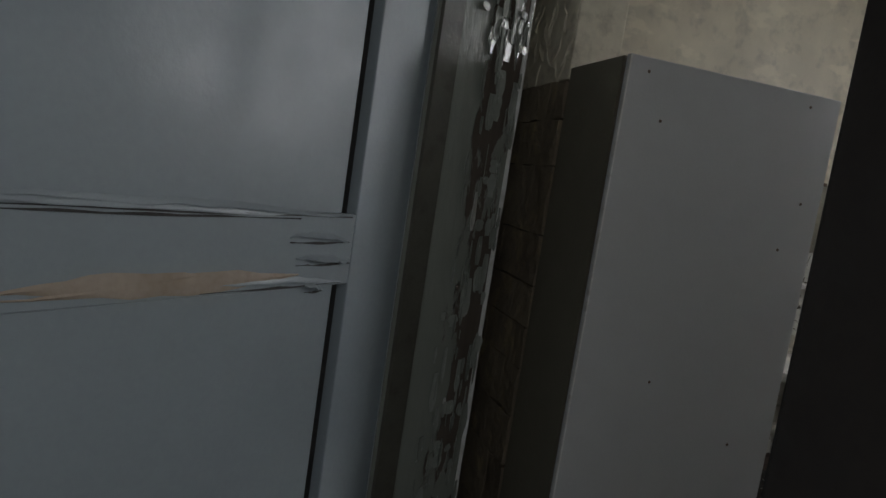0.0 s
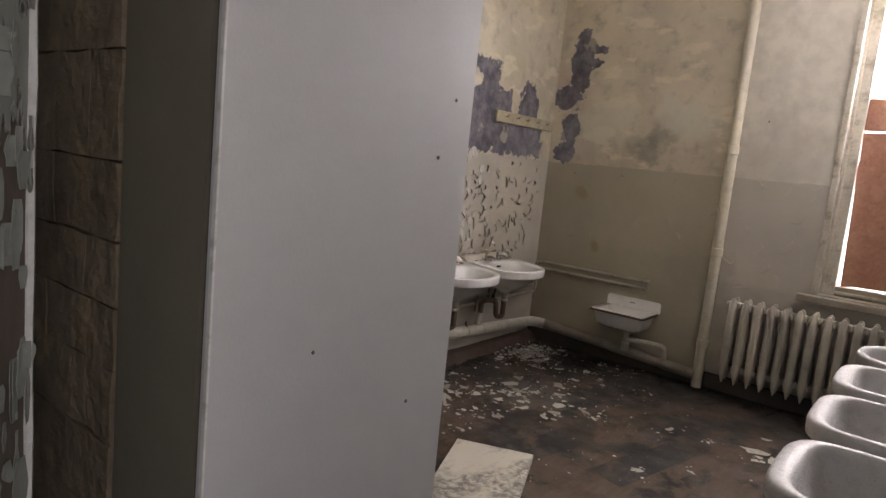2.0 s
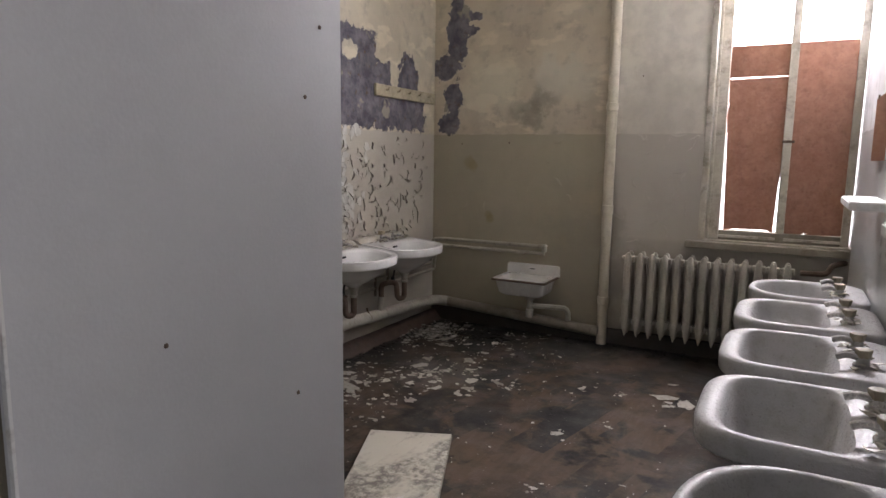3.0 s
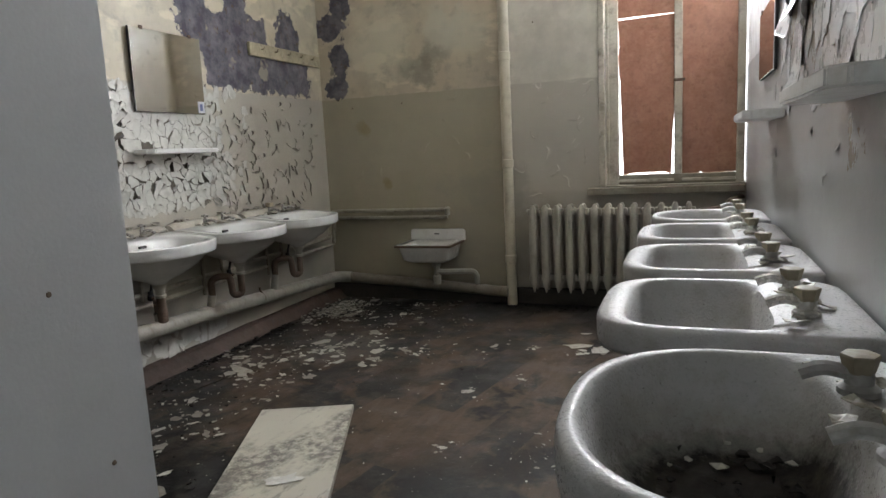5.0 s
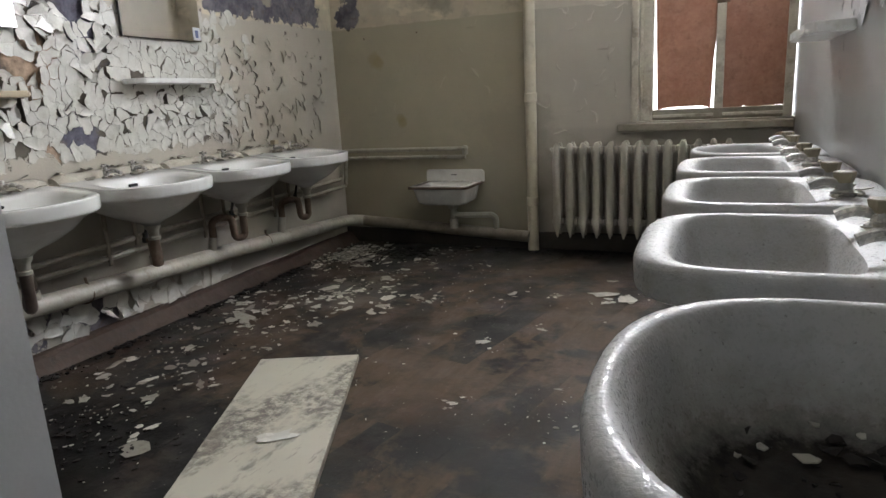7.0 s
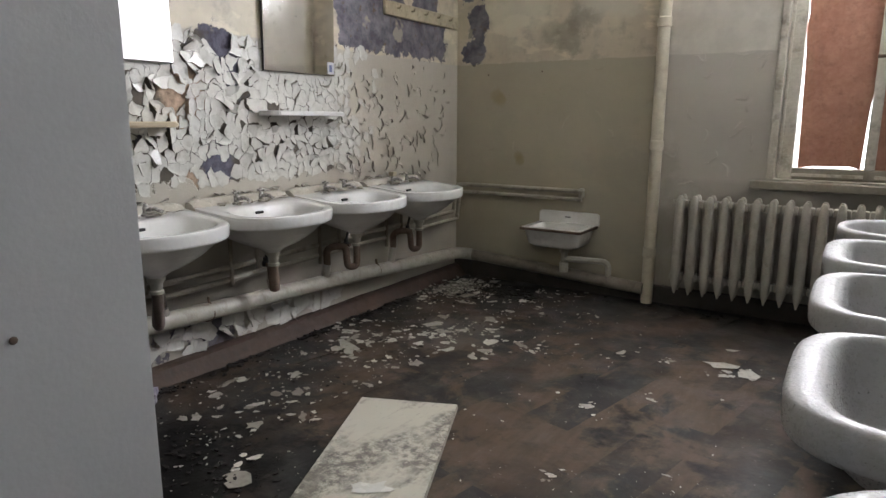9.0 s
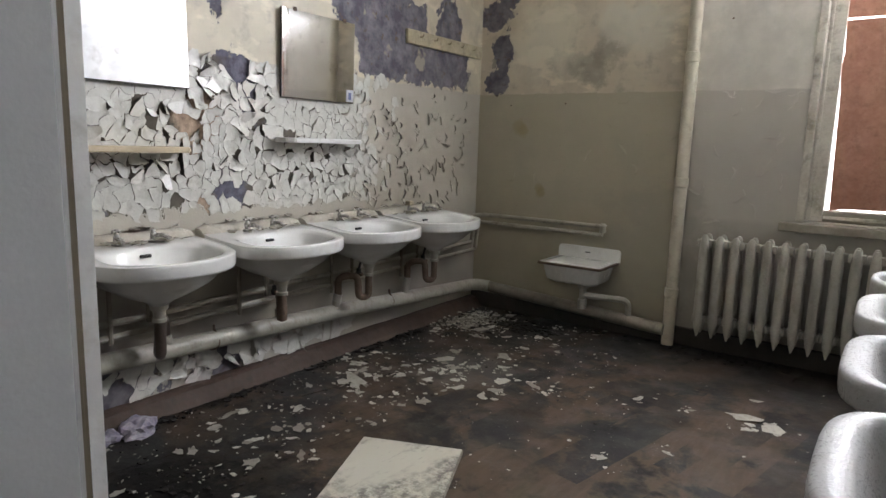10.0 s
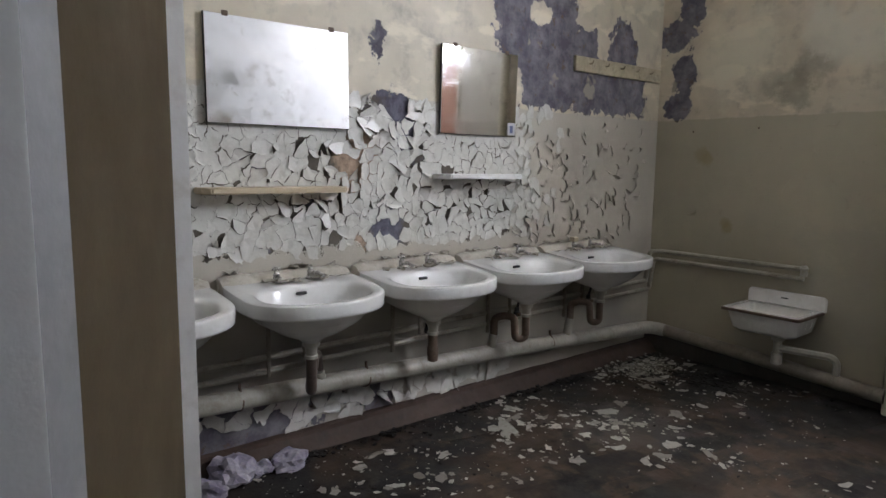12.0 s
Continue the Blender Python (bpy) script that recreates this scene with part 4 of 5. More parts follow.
def left_basin(y, trap_kind, trap_mat, seed):
    rnd = random.Random(seed)
    n = 40
    b = thing("wash_basin", (0.0, y, 0.735), "white oval-fronted china wash basin, dusty, hung on the wall", "wash basin", "basins on the peeling wall")
    outer = outline(n, 0.255, 0.235, 0.288, 2.3, 7, 0.24)
    bowl = outline(n, 0.185, 0.125, 0.225, 2.1, 2.6, 0.275)
    part("bowl", basin_body(outer, bowl, 0.20, 0.135, 0.24, 0.055, n, 0.03, 0.0), M_CERAMIC, b)
    part("back_ledge", ledge(0.283, 0.055), M_CERAMIC_D, b, "dusty yellowed back ledge")
    # solid black box painted as the dark inside of the slot
    part("overflow_slot", box(0.152, -0.022, -0.026, 0.168, 0.022, -0.014, bevel=0.003), M_BLACK, b, "dark overflow slot")
    tap(b, 0.095, -0.075, 0.022, M_CHROME, rnd.choice(("cross", "cube", "cube")), 0.085, rnd.uniform(-0.3, 0.3))
    tap(b, 0.095, 0.075, 0.022, M_CHROME, rnd.choice(("cross", "none", "cross")), 0.085, rnd.uniform(-0.3, 0.3))
    bm = lathe([(0.027, -0.268), (0.027, -0.256), (0.022, -0.252), (0.024, -0.225), (0.034, -0.215), (0.036, -0.19)], (0.24, 0, 0), 14)
    part("tailpiece", bm, M_PIPE if trap_mat is not M_PIPE else M_CHROME, b)
    if trap_kind == "u":
        bm = tube([(0.24, 0, -0.26), (0.24, 0, -0.385), (0.215, -0.05, -0.385), (0.205, -0.05, -0.27), (0.15, -0.08, -0.27), (0.11, -0.1, -0.29), (0.11, -0.1, -0.38)], 0.0195, 10, None, 0.028)
    elif trap_kind == "bottle":
        bm = lathe([(0.012, -0.395), (0.024, -0.388), (0.026, -0.33), (0.022, -0.32), (0.021, -0.262)], (0.24, 0, 0), 14)
        tube([(0.24, 0, -0.3), (0.17, 0.04, -0.3), (0.11, 0.095, -0.31), (0.11, 0.1, -0.37)], 0.016, 8, bm, 0.03)
    else:
        bm = tube([(0.24, 0, -0.26), (0.24, 0, -0.405), (0.205, 0.012, -0.405), (0.2, 0.03, -0.3), (0.15, 0.06, -0.29), (0.11, 0.095, -0.3), (0.11, 0.1, -0.37)], 0.0215, 10, None, 0.026)
    part("trap", bm, trap_mat, b, "stained waste trap")
    part("inlet_hose", tube([(0.09, 0.075, -0.03), (0.1, 0.12, -0.15), (0.085, 0.09, -0.27)], 0.007, 6, None, 0.07), M_BLACK, b, "thin black inlet hose")
    valve = part("angle_valve", lathe([(0.012, -0.31), (0.018, -0.305), (0.018, -0.285), (0.013, -0.28), (0.013, -0.262)], (0.085, 0.09, 0), 10), M_BLACK, b, "blackened angle valve")
    part("valve_handle", tube([(0.085, 0.09, -0.295), (0.115, 0.08, -0.295), (0.125, 0.078, -0.29)], 0.009, 8), M_RUST, valve)
    debris_bits(b, [(rnd.uniform(0.01, 0.03), y + rnd.uniform(-0.24, 0.24), 0.791) for _ in range(8)] + [(rnd.uniform(0.098, 0.14), y + rnd.uniform(-0.22, 0.22), 0.757) for _ in range(14)], M_CHIP_B, seed, 0.032)
    return b


for y, kind, mat, seed in ((-3.27, "straight", M_DARKPIPE, 1), (-2.66, "straight", M_DARKPIPE, 2), (-2.05, "bottle", M_RUST, 3), (-1.445, "u", M_RUST, 4), (-0.84, "u", M_RUST, 5)):
    left_basin(y, kind, mat, seed)


def right_basin(y, shape, seed):
    rnd = random.Random(seed)
    n = 48
    b = thing("wash_basin", (ROOM_W, y, 0.757), "grey-white rectangular china wash basin, grimy, on the pale wall" if shape == "square" else "grey-white oval china wash basin with dried sludge inside", "wash basin", "basins on the pale wall", 180)
    if shape == "square":
        outer = outline(n, 0.265, 0.25, 0.248, 4.0, 9, 0.255)
        bowl = outline(n, 0.145, 0.125, 0.208, 4.5, 4.5, 0.31)
        part("bowl", basin_body(outer, bowl, 0.22, 0.15, 0.25, 0.06, n, 0.0, 0.55), M_CHINA_R, b)
    else:
        wide, deep = (0.277, 0.249) if y < -3 else (0.24, 0.25)
        outer = outline(n, deep, 0.245, wide, 2.5, 7, 0.25)
        bowl = outline(n, deep - 0.045, 0.13, wide - 0.036, 2.2, 2.8, 0.265)
        part("bowl", basin_body(outer, bowl, 0.22, 0.16, 0.25, 0.07, n, 0.0, 0.75), M_CHINA_S if y < -3 else M_CHINA_R, b)
    for side in (-0.1, 0.1):
        tap(b, 0.125, side, 0.0, M_CHINA_T if seed % 2 else M_CHROME, "cup", 0.07, rnd.uniform(-0.2, 0.2))
    debris_bits(b, [(ROOM_W - rnd.uniform(0.085, 0.17), y + rnd.uniform(-0.2, 0.2), 0.758) for _ in range(12)], M_CHIP_B, seed, 0.022)
    part("tailpiece", lathe([(0.03, -0.42), (0.03, -0.3), (0.022, -0.29), (0.03, -0.2)], (0.25, 0, 0), 12), M_PIPE, b)
    part("trap", tube([(0.25, 0, -0.4), (0.25, 0, -0.47), (0.2, 0.05, -0.47), (0.15, 0.06, -0.36), (0.02, 0.06, -0.36)], 0.022, 8, None, 0.04), M_RUST, b)
    return b


b1 = None
for y, shape, seed in ((-3.575, "oval", 11), (-2.965, "square", 12), (-2.38, "square", 13), (-1.795, "square", 14), (-1.22, "oval", 15)):
    r = right_basin(y, shape, seed)
    b1 = b1 or r
# sludge and chips in the nearest basin
n = 40
sl = outline(n, 0.17, 0.1, 0.19, 2.2, 2.6, 0.265)
c0 = (0.265, 0.0)
rnd = random.Random(5)
lo = []
for u, z in ((0.3, -0.137), (0.45, -0.139), (0.65, -0.14), (0.8, -0.143), (0.9, -0.147)):
    w = 0.012 * (1 - u)
    lo.append([(p[0] * (1 - u) + c0[0] * u + rnd.gauss(0, w * 0.5), p[1] * (1 - u) + c0[1] * u + rnd.gauss(0, w * 0.5), z + rnd.gauss(0, 0.002)) for p in sl])
part("sludge", rings(lo, cap0=False), M_SLUDGE, b1, "dark dried sludge with rubbish")
for r, at in ((0.021, (2.69, -3.47, 0.624)), (0.017, (2.785, -3.44, 0.627)), (0.02, (2.74, -3.6, 0.624)), (0.006, (2.645, -3.46, 0.627)), (0.007, (2.745, -3.41, 0.63)), (0.005, (2.62, -3.49, 0.63)), (0.006, (2.7, -3.4, 0.632))):
    debris_bits(None, [at], M_CHIP, int(at[0] * 1000), r)
debris_bits(None, [(2.715 + rnd.uniform(-0.1, 0.1), -3.54 + rnd.uniform(-0.13, 0.13), 0.622) for _ in range(30)], M_DEBRIS, 8, 0.014)
debris_bits(None, [(2.715 + rnd.gauss(0, 0.07), -3.54 + rnd.gauss(0, 0.09), 0.622) for _ in range(40)], M_DEBRIS, 9, 0.005)

# ---- pipes ----
bm = tube([(0.1, -3.42, 0.325), (0.1, -1.45, 0.257), (0.1, -0.2, 0.192), (0.12, -0.13, 0.187), (0.2, -0.1, 0.18)], 0.041, 14, None, 0.06)
wp = tagged(obj("waste_pipe", bm, M_PIPE, True), "thick painted waste pipe running along two walls", "pipe")
tagged(obj("waste_pipe", tube([(0.199, -0.1, 0.18), (0.8, -0.092, 0.14), (1.45, -0.085, 0.095)], 0.038, 14), M_PIPE_D, True), "thick waste pipe in a darker tone along the window wall", "pipe")
for y in (-2.9, -2.32, -1.1):
    tagged(obj("pipe_bracket", tube([(0.0, y, 0.15 - 0.036 * y), (0.1, y, 0.152 - 0.036 * y), (0.148, y, 0.2 - 0.036 * y), (0.1, y, 0.25 - 0.036 * y), (0.1, y, 0.27 - 0.036 * y)], 0.006, 6, None, 0.04), M_RUST, True), "rusty bracket holding the waste pipe", "bracket", "pipe brackets")
for z0, z1, yc, up in ((0.43, 0.488, -0.10, 0.685), (0.372, 0.43, -0.05, 0.63)):
    bm = tube([(0.05, -3.42, z0), (0.05, yc - 0.02, z1), (0.06, yc, up), (0.12, -0.035, up), (1.0, -0.035, up)], 0.014, 8, None, 0.025)
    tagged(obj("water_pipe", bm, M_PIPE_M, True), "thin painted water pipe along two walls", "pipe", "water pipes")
tagged(obj("pipe_valve", lathe([(0.018, -0.03), (0.022, -0.02), (0.018, 0.0), (0.024, 0.015), (0.014, 0.03)], (1.0, -0.04, 0.675), 10), M_PIPE, True), "painted stub valve at the pipe's end", "valve")
bm = tube([(1.47, -0.055, 0.0), (1.47, -0.055, H)], 0.036, 14)
riser = thing("riser_pipe", (0, 0, 0), "cream painted vertical pipe from floor to ceiling", "pipe")
part("pipe", bm, M_RISER, riser)
for z in (0.33, 1.0, 1.72):
    part("coupling", lathe([(0.036, -0.03), (0.042, -0.025), (0.042, 0.025), (0.036, 0.03)], (1.47, -0.055, z), 14), M_RISER, riser)
for y in (-2.66, -2.05, -1.445, -0.84):
    for dy, top in ((-0.1, 0.36), (0.06, 0.42)):
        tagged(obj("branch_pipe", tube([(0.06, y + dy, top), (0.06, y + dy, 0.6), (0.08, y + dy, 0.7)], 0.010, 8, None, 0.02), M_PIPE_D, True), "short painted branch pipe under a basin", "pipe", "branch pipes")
    side = 0.1 if y < -2 else -0.1
    tagged(obj("waste_branch", tube([(0.11, y + side, 0.36), (0.1, y + side * 1.2, 0.2 - 0.036 * y)], 0.024, 10), M_PIPE, True), "short painted waste branch into the thick pipe", "pipe", "waste branches")

# ---- radiator ----
rad = thing("radiator", (1.662, -0.13, 0.12), "cream painted cast-iron column radiator under the window", "radiator")
bm0 = bmesh.new()
prof = [(0.0, 0.004), (0.02, 0.010), (0.06, 0.021), (0.12, 0.026), (0.48, 0.026), (0.545, 0.022), (0.58, 0.018), (0.595, 0.01)]
for yo in (-0.045, 0.045):
    rings([[(w * math.copysign(abs(math.cos(math.tau * k / 16)) ** 0.6, math.cos(math.tau * k / 16)), yo + max(0.008, w * 1.1) * math.sin(math.tau * k / 16), z) for k in range(16)] for z, w in prof], bm=bm0)
for z in (0.1, 0.545):
    put_box(bm0, -0.0405, -0.03, z - 0.022, 0.0405, 0.03, z + 0.022, 0.008)
    put_box(bm0, -0.018, -0.05, z - 0.02, 0.018, 0.05, z + 0.02, 0.008)
put_box(bm0, -0.014, -0.044, 0.06, 0.014, 0.044, 0.57, 0.004)
sec = part("section", bm0, M_RAD, rad)
for k in range(1, 13):
    o = sec.copy()
    scene.collection.objects.link(o)
    o.parent = rad
    o.location.x = 0.082 * k
part("end_plug", tube([(-0.05, 0, 0.545), (-0.03, 0, 0.545)], 0.02, 10), M_RAD, rad)
tagged(obj("radiator_pipe", tube([(2.715, -0.13, 0.665), (2.86, -0.13, 0.67), (2.88, -0.1, 0.72), (2.93, -0.03, 0.73), (2.96, 0.01, 0.73)], 0.018, 8, None, 0.04), M_RUST, True), "dark feed pipe beside the radiator", "pipe")
for x in (1.85, 2.5):
    part("bracket", tube([(x - 1.69, 0.045, 0.5), (x - 1.69, 0.14, 0.5)], 0.01, 6), M_RAD, rad)

# ---- small enamel sink on the back wall ----
sink = thing("enamel_sink", (0.902, 0.0, 0.456), "small white enamel sink with rusty rim on the wall", "sink")


def rrect(x0, x1, y0, y1, r, z, n=6):
    pts = []
    for cx, cy, a in ((x1 - r, y1 - r, 0), (x0 + r, y1 - r, 90), (x0 + r, y0 + r, 180), (x1 - r, y0 + r, 270)):
        for k in range(n):
            t = radians(a + 90 * k / (n - 1))
            pts.append((cx + r * math.cos(t), cy + r * math.sin(t), z))
    return pts


lo = [rrect(-0.15, 0.15, -0.27, -0.05, 0.05, -0.125), rrect(-0.175, 0.175, -0.295, -0.03, 0.045, -0.105), rrect(-0.19, 0.19, -0.315, -0.018, 0.035, -0.02),
      rrect(-0.192, 0.192, -0.317, -0.016, 0.035, 0.0), rrect(-0.18, 0.18, -0.305, -0.028, 0.03, 0.0), rrect(-0.17, 0.17, -0.29, -0.04, 0.04, -0.09), rrect(-0.1, 0.1, -0.2, -0.1, 0.04, -0.105)]
part("tub", rings(lo), M_ENAMEL, sink)
lo = [rrect(-0.19, 0.19, -0.315, -0.018, 0.02, -0.014), rrect(-0.214, 0.214, -0.34, -0.004, 0.02, -0.010), rrect(-0.214, 0.214, -0.34, -0.004, 0.02, 0.004), rrect(-0.178, 0.178, -0.303, -0.03, 0.03, 0.006)]
part("rim", rings(lo, False, False), M_RUST, sink, "chipped dark rusty rim")
lo = [rrect(-0.205, 0.205, -0.33, -0.012, 0.02, 0.0055), rrect(-0.178, 0.178, -0.3, -0.035, 0.03, 0.0075)]
part("rim_enamel", rings(lo, False, False), M_ENAMEL, sink)
bm = bmesh.new()
rings([[(-0.21, y, 0.0), (0.22, y, 0.0), (0.22, y, 0.07), (0.205, y, 0.085), (-0.195, y, 0.085), (-0.21, y, 0.07)] for y in (-0.022, -0.003)], bm=bm)
bmesh.ops.bevel(bm, geom=list(bm.edges), offset=0.004, segments=2, affect="EDGES")
part("splashback", bm, M_ENAMEL, sink)
# the hole's darkness is a solid black box
part("tap_hole", box(-0.02, -0.026, 0.045, 0.02, -0.021, 0.052, bevel=0.002), M_BLACK, sink)
bm = lathe([(0.028, -0.30), (0.03, -0.24), (0.022, -0.235), (0.022, -0.17), (0.034, -0.165), (0.034, -0.12)], (0.04, -0.16, 0), 12)
tube([(0.04, -0.16, -0.21), (0.3, -0.11, -0.21), (0.32, -0.09, -0.24), (0.32, -0.085, -0.34)], 0.02, 8, bm, 0.04)
part("trap", bm, M_PIPE, sink, "painted waste trap and pipe")

# ---- mirrors, shelves, rail ----


def mirror(m, w, h, label, group="mirrors"):
    t = tagged(new("mirror"), label, "mirror", group)
    t.matrix_world = m
    part("backing", box(0.001, 0, 0, 0.012, w, h), M_BLACK, t, smooth=False)
    part("glass", box(0.0125, 0.001, 0.001, 0.017, w - 0.001, h - 0.001, bevel=0.001), M_MIRROR, t, "tarnished mirror glass", smooth=False)
    for y in (0.08, w - 0.08):
        part("clip", box(0.012, y - 0.012, h - 0.008, 0.019, y + 0.012, h + 0.012, bevel=0.002), M_RUST, t)
    return t


mirror(pose(0.014, -2.967, 1.378, 0, -1.3, 0), 0.61, 0.405, "wide frameless mirror, dusty and blotched, above the peeling wall")
mB = mirror(pose(0.006, -1.85, 1.384, 0, 1.2, 0), 0.505, 0.42, "square frameless mirror, dusty, with a small sticker")
st = tagged(obj("sticker", box(0.0245, -1.402, 1.39, 0.026, -1.35, 1.455, bevel=0.0005), M_STICKER), "small pale sticker with a blue figure, on the mirror", "sticker")
part("print", box(0.0262, -1.388, 1.402, 0.0268, -1.366, 1.44), M_BLUE, st, smooth=False)
mirror(pose(ROOM_W - 0.004, -0.87, 1.365, 0, 0, 180), 0.565, 0.3, "dark-edged frameless mirror on the pale wall, filmed with dust")


def shelf(x, y, z, w, deep, mat, label, rz=0.0, cut=0.03, thick=0.024):
    t = thing("wall_shelf", (x, y, z), label, "shelf", "wall shelves", rz)
    bm = rings([[(0.001, 0, zz), (deep - cut, 0, zz), (deep, cut, zz), (deep, w - cut, zz), (deep - cut, w, zz), (0.001, w, zz)] for zz in (0, thick)])
    bmesh.ops.bevel(bm, geom=list(bm.edges), offset=0.005, segments=2, affect="EDGES")
    part("board", bm, mat, t)


shelf(0, -3.02, 1.112, 0.62, 0.125, M_SHELF_W, "pale wooden shelf on the peeling wall under the mirror")
shelf(0, -1.885, 1.165, 0.53, 0.125, M_SHELF, "white painted shelf on the peeling wall under the mirror")
shelf(ROOM_W, -1.1, 1.165, 0.58, 0.145, M_SHELF, "white chamfered shelf on the pale wall", 180, 0.03, 0.036)
shelf(ROOM_W, -2.65, 1.168, 0.61, 0.138, M_SHELF, "white chamfered shelf on the pale wall, paint hanging below", 180, 0.03, 0.036)
hk = thing("coat_rail", (0.0, -0.87, 1.775), "cream painted wooden hook rail on bare wall", "coat rail")
M_RAIL = mottled("coat_rail_paint", (0.56, 0.5, 0.34), (0.38, 0.33, 0.22), 0.55, 12, 60, dirt=(0.2, 0.17, 0.13), amount=0.7)
part("board", box(0.001, 0, 0, 0.022, 0.845, 0.085, bevel=0.004), M_RAIL, hk)
for k in range(5):
    part("hook", tube([(0.022, 0.12 + 0.15 * k, 0.05), (0.045, 0.12 + 0.15 * k, 0.048), (0.05, 0.12 + 0.15 * k, 0.065)], 0.005, 6, None, 0.01), M_RAIL, hk)

# ---- board on the floor ----
fb = thing("cabinet_door_board", (0.905, -2.215, 0.004), "stained white board lying flat on the floor", "board", rz=math.degrees(math.atan2(0.15, 0.36)))
part("slab", box(0, -1.25, 0, 0.397, 0, 0.022, bevel=0.002), M_WBOARD, fb)
part("edge_strip", box(0.3972, -1.25, 0.001, 0.4, 0, 0.021, bevel=0.001), M_EDGE_D, fb, "chipped edge band")

# ---- fallen paint, debris ----


def chip(bm, x, y, z, r, rnd, curl=0.3, thick=0.0015):
    n = rnd.randint(5, 8)
    a0, sx = rnd.random() * 6.28, rnd.uniform(0.45, 1.0)
    ca, sa = math.cos(a0), math.sin(a0)
    bend = rnd.uniform(0, curl) / max(r, 0.01)
    top, bot = [], []
    for k in range(n):
        t = math.tau * k / n
        q = r * rnd.uniform(0.4, 1.25)
        u, v = q * math.cos(t), q * sx * math.sin(t)
        zz = z + bend * u * u * 0.5 + rnd.uniform(0, 0.1 * r)
        top.append((x + u * ca - v * sa, y + u * sa + v * ca, zz + thick))
        bot.append((x + u * ca - v * sa, y + u * sa + v * ca, zz))
    rings([bot, top], bm=bm)


def outside_things(x, y):
    if 0.0 < x - 0.85 < 0.8 and abs((y + 2.2) + 2.05 * (x - 1.08)) < 0.5:
        return False
    return not (1.2 < x < 2.0 and y < -3.4)


def shard(bm, x, y, z, r, rnd, thick=0.0012):
    """A flat, jagged piece of paint: a broken polygon with one slightly raised side."""
    n = rnd.randint(7, 12)
    a0, sx = rnd.random() * 6.28, rnd.uniform(0.35, 0.9)
    ca, sa, tilt = math.cos(a0), math.sin(a0), rnd.uniform(0, 0.09)
    top, bot = [], []
    for k in range(n):
        t = math.tau * (k + rnd.uniform(-0.35, 0.35)) / n
        q = r * rnd.choice((0.55, 0.8, 1.0, 1.15)) * rnd.uniform(0.85, 1.1)
        u, v = q * math.cos(t), q * sx * math.sin(t)
        zz = z + max(0.0, u) * tilt + rnd.uniform(0, 0.03 * r)
        top.append((x + u * ca - v * sa, y + u * sa + v * ca, zz + thick))
        bot.append((x + u * ca - v * sa, y + u * sa + v * ca, zz))
    rings([bot, top], bm=bm)


def on_floor(x, y):
    return 0.1 < x < 2.85 and -3.7 < y < -0.05 and outside_things(x, y)


rnd = random.Random(21)
bm, bd = bmesh.new(), bmesh.new()
big = ((0.41, -1.73, 0.1), (0.36, -1.64, 0.07), (0.48, -1.8, 0.06), (0.58, -1.2, 0.075), (1.04, -1.41, 0.055), (1.0, -1.29, 0.055), (1.16, -1.24, 0.06), (1.02, -1.52, 0.06), (0.82, -0.95, 0.06), (1.63, -1.06, 0.045), (2.08, -0.98, 0.11), (2.2, -1.04, 0.07),
       (0.4, -1.8, 0.05), (0.46, -2.15, 0.055), (0.55, -1.85, 0.045), (0.62, -2.3, 0.05), (0.85, -1.75, 0.05), (0.7, -2.6, 0.055), (0.8, -2.45, 0.05), (0.95, -2.9, 0.07), (0.78, -1.2, 0.05), (0.42, -0.55, 0.09), (0.5, -0.7, 0.06), (0.65, -0.6, 0.05),
       (1.25, -1.3, 0.04), (0.9, -1.1, 0.045), (0.35, -2.5, 0.04), (1.9, -1.55, 0.03), (1.7, -1.75, 0.035), (0.55, -1.05, 0.05), (0.7, -1.28, 0.055), (0.88, -1.5, 0.05), (1.86, -1.05, 0.03))
for x, y, r in big:
    one = bmesh.new()
    shard(one, x, y, 0.005, r * 0.85, rnd)
    tagged(obj("paint_flake", one, M_CHIP), "large cream flake of fallen paint on the floor", "paint flake", "large fallen flakes")
    for k in range(rnd.randint(3, 9)):
        px, py = x + rnd.gauss(0, r * 1.1), y + rnd.gauss(0, r * 1.1)
        if on_floor(px, py):
            shard(bm, px, py, 0.004, r * rnd.uniform(0.1, 0.4), rnd)
seeds = [(0.15 + abs(rnd.gauss(0, 0.5)), rnd.uniform(-3.6, -0.15)) for k in range(74)] + [(rnd.uniform(0.9, 2.6), rnd.uniform(-2.6, -0.4)) for k in range(12)]
for sx, sy in seeds:
    spread, size = rnd.uniform(0.03, 0.13), rnd.uniform(0.006, 0.022) if sx < 1.1 else rnd.uniform(0.003, 0.007)
    for k in range(rnd.randint(3, 18)):
        x, y = sx + rnd.gauss(0, spread), sy + rnd.gauss(0, spread)
        if on_floor(x, y) and (math.hypot(x - 0.75, y + 2.92) > 0.2 or rnd.random() < 0.3):
            shard(bm, x, y, 0.004, max(0.002, min(0.035, size * rnd.expovariate(1.3))), rnd)
for k in range(650):
    x, y = 0.12 + abs(rnd.gauss(0, 0.75)), rnd.uniform(-3.6, -0.1)
    if on_floor(x, y):
        shard(bm, x, y, 0.004, 0.0015 + rnd.expovariate(1 / 0.0025), rnd)
for k in range(420):
    x, y = 0.26 + rnd.gauss(0, 0.11), -0.42 + rnd.gauss(0, 0.13)
    if on_floor(x, y):
        shard(bm, x, y, 0.004 + rnd.random() * 0.012, 0.003 + rnd.expovariate(1 / 0.006), rnd, 0.003)
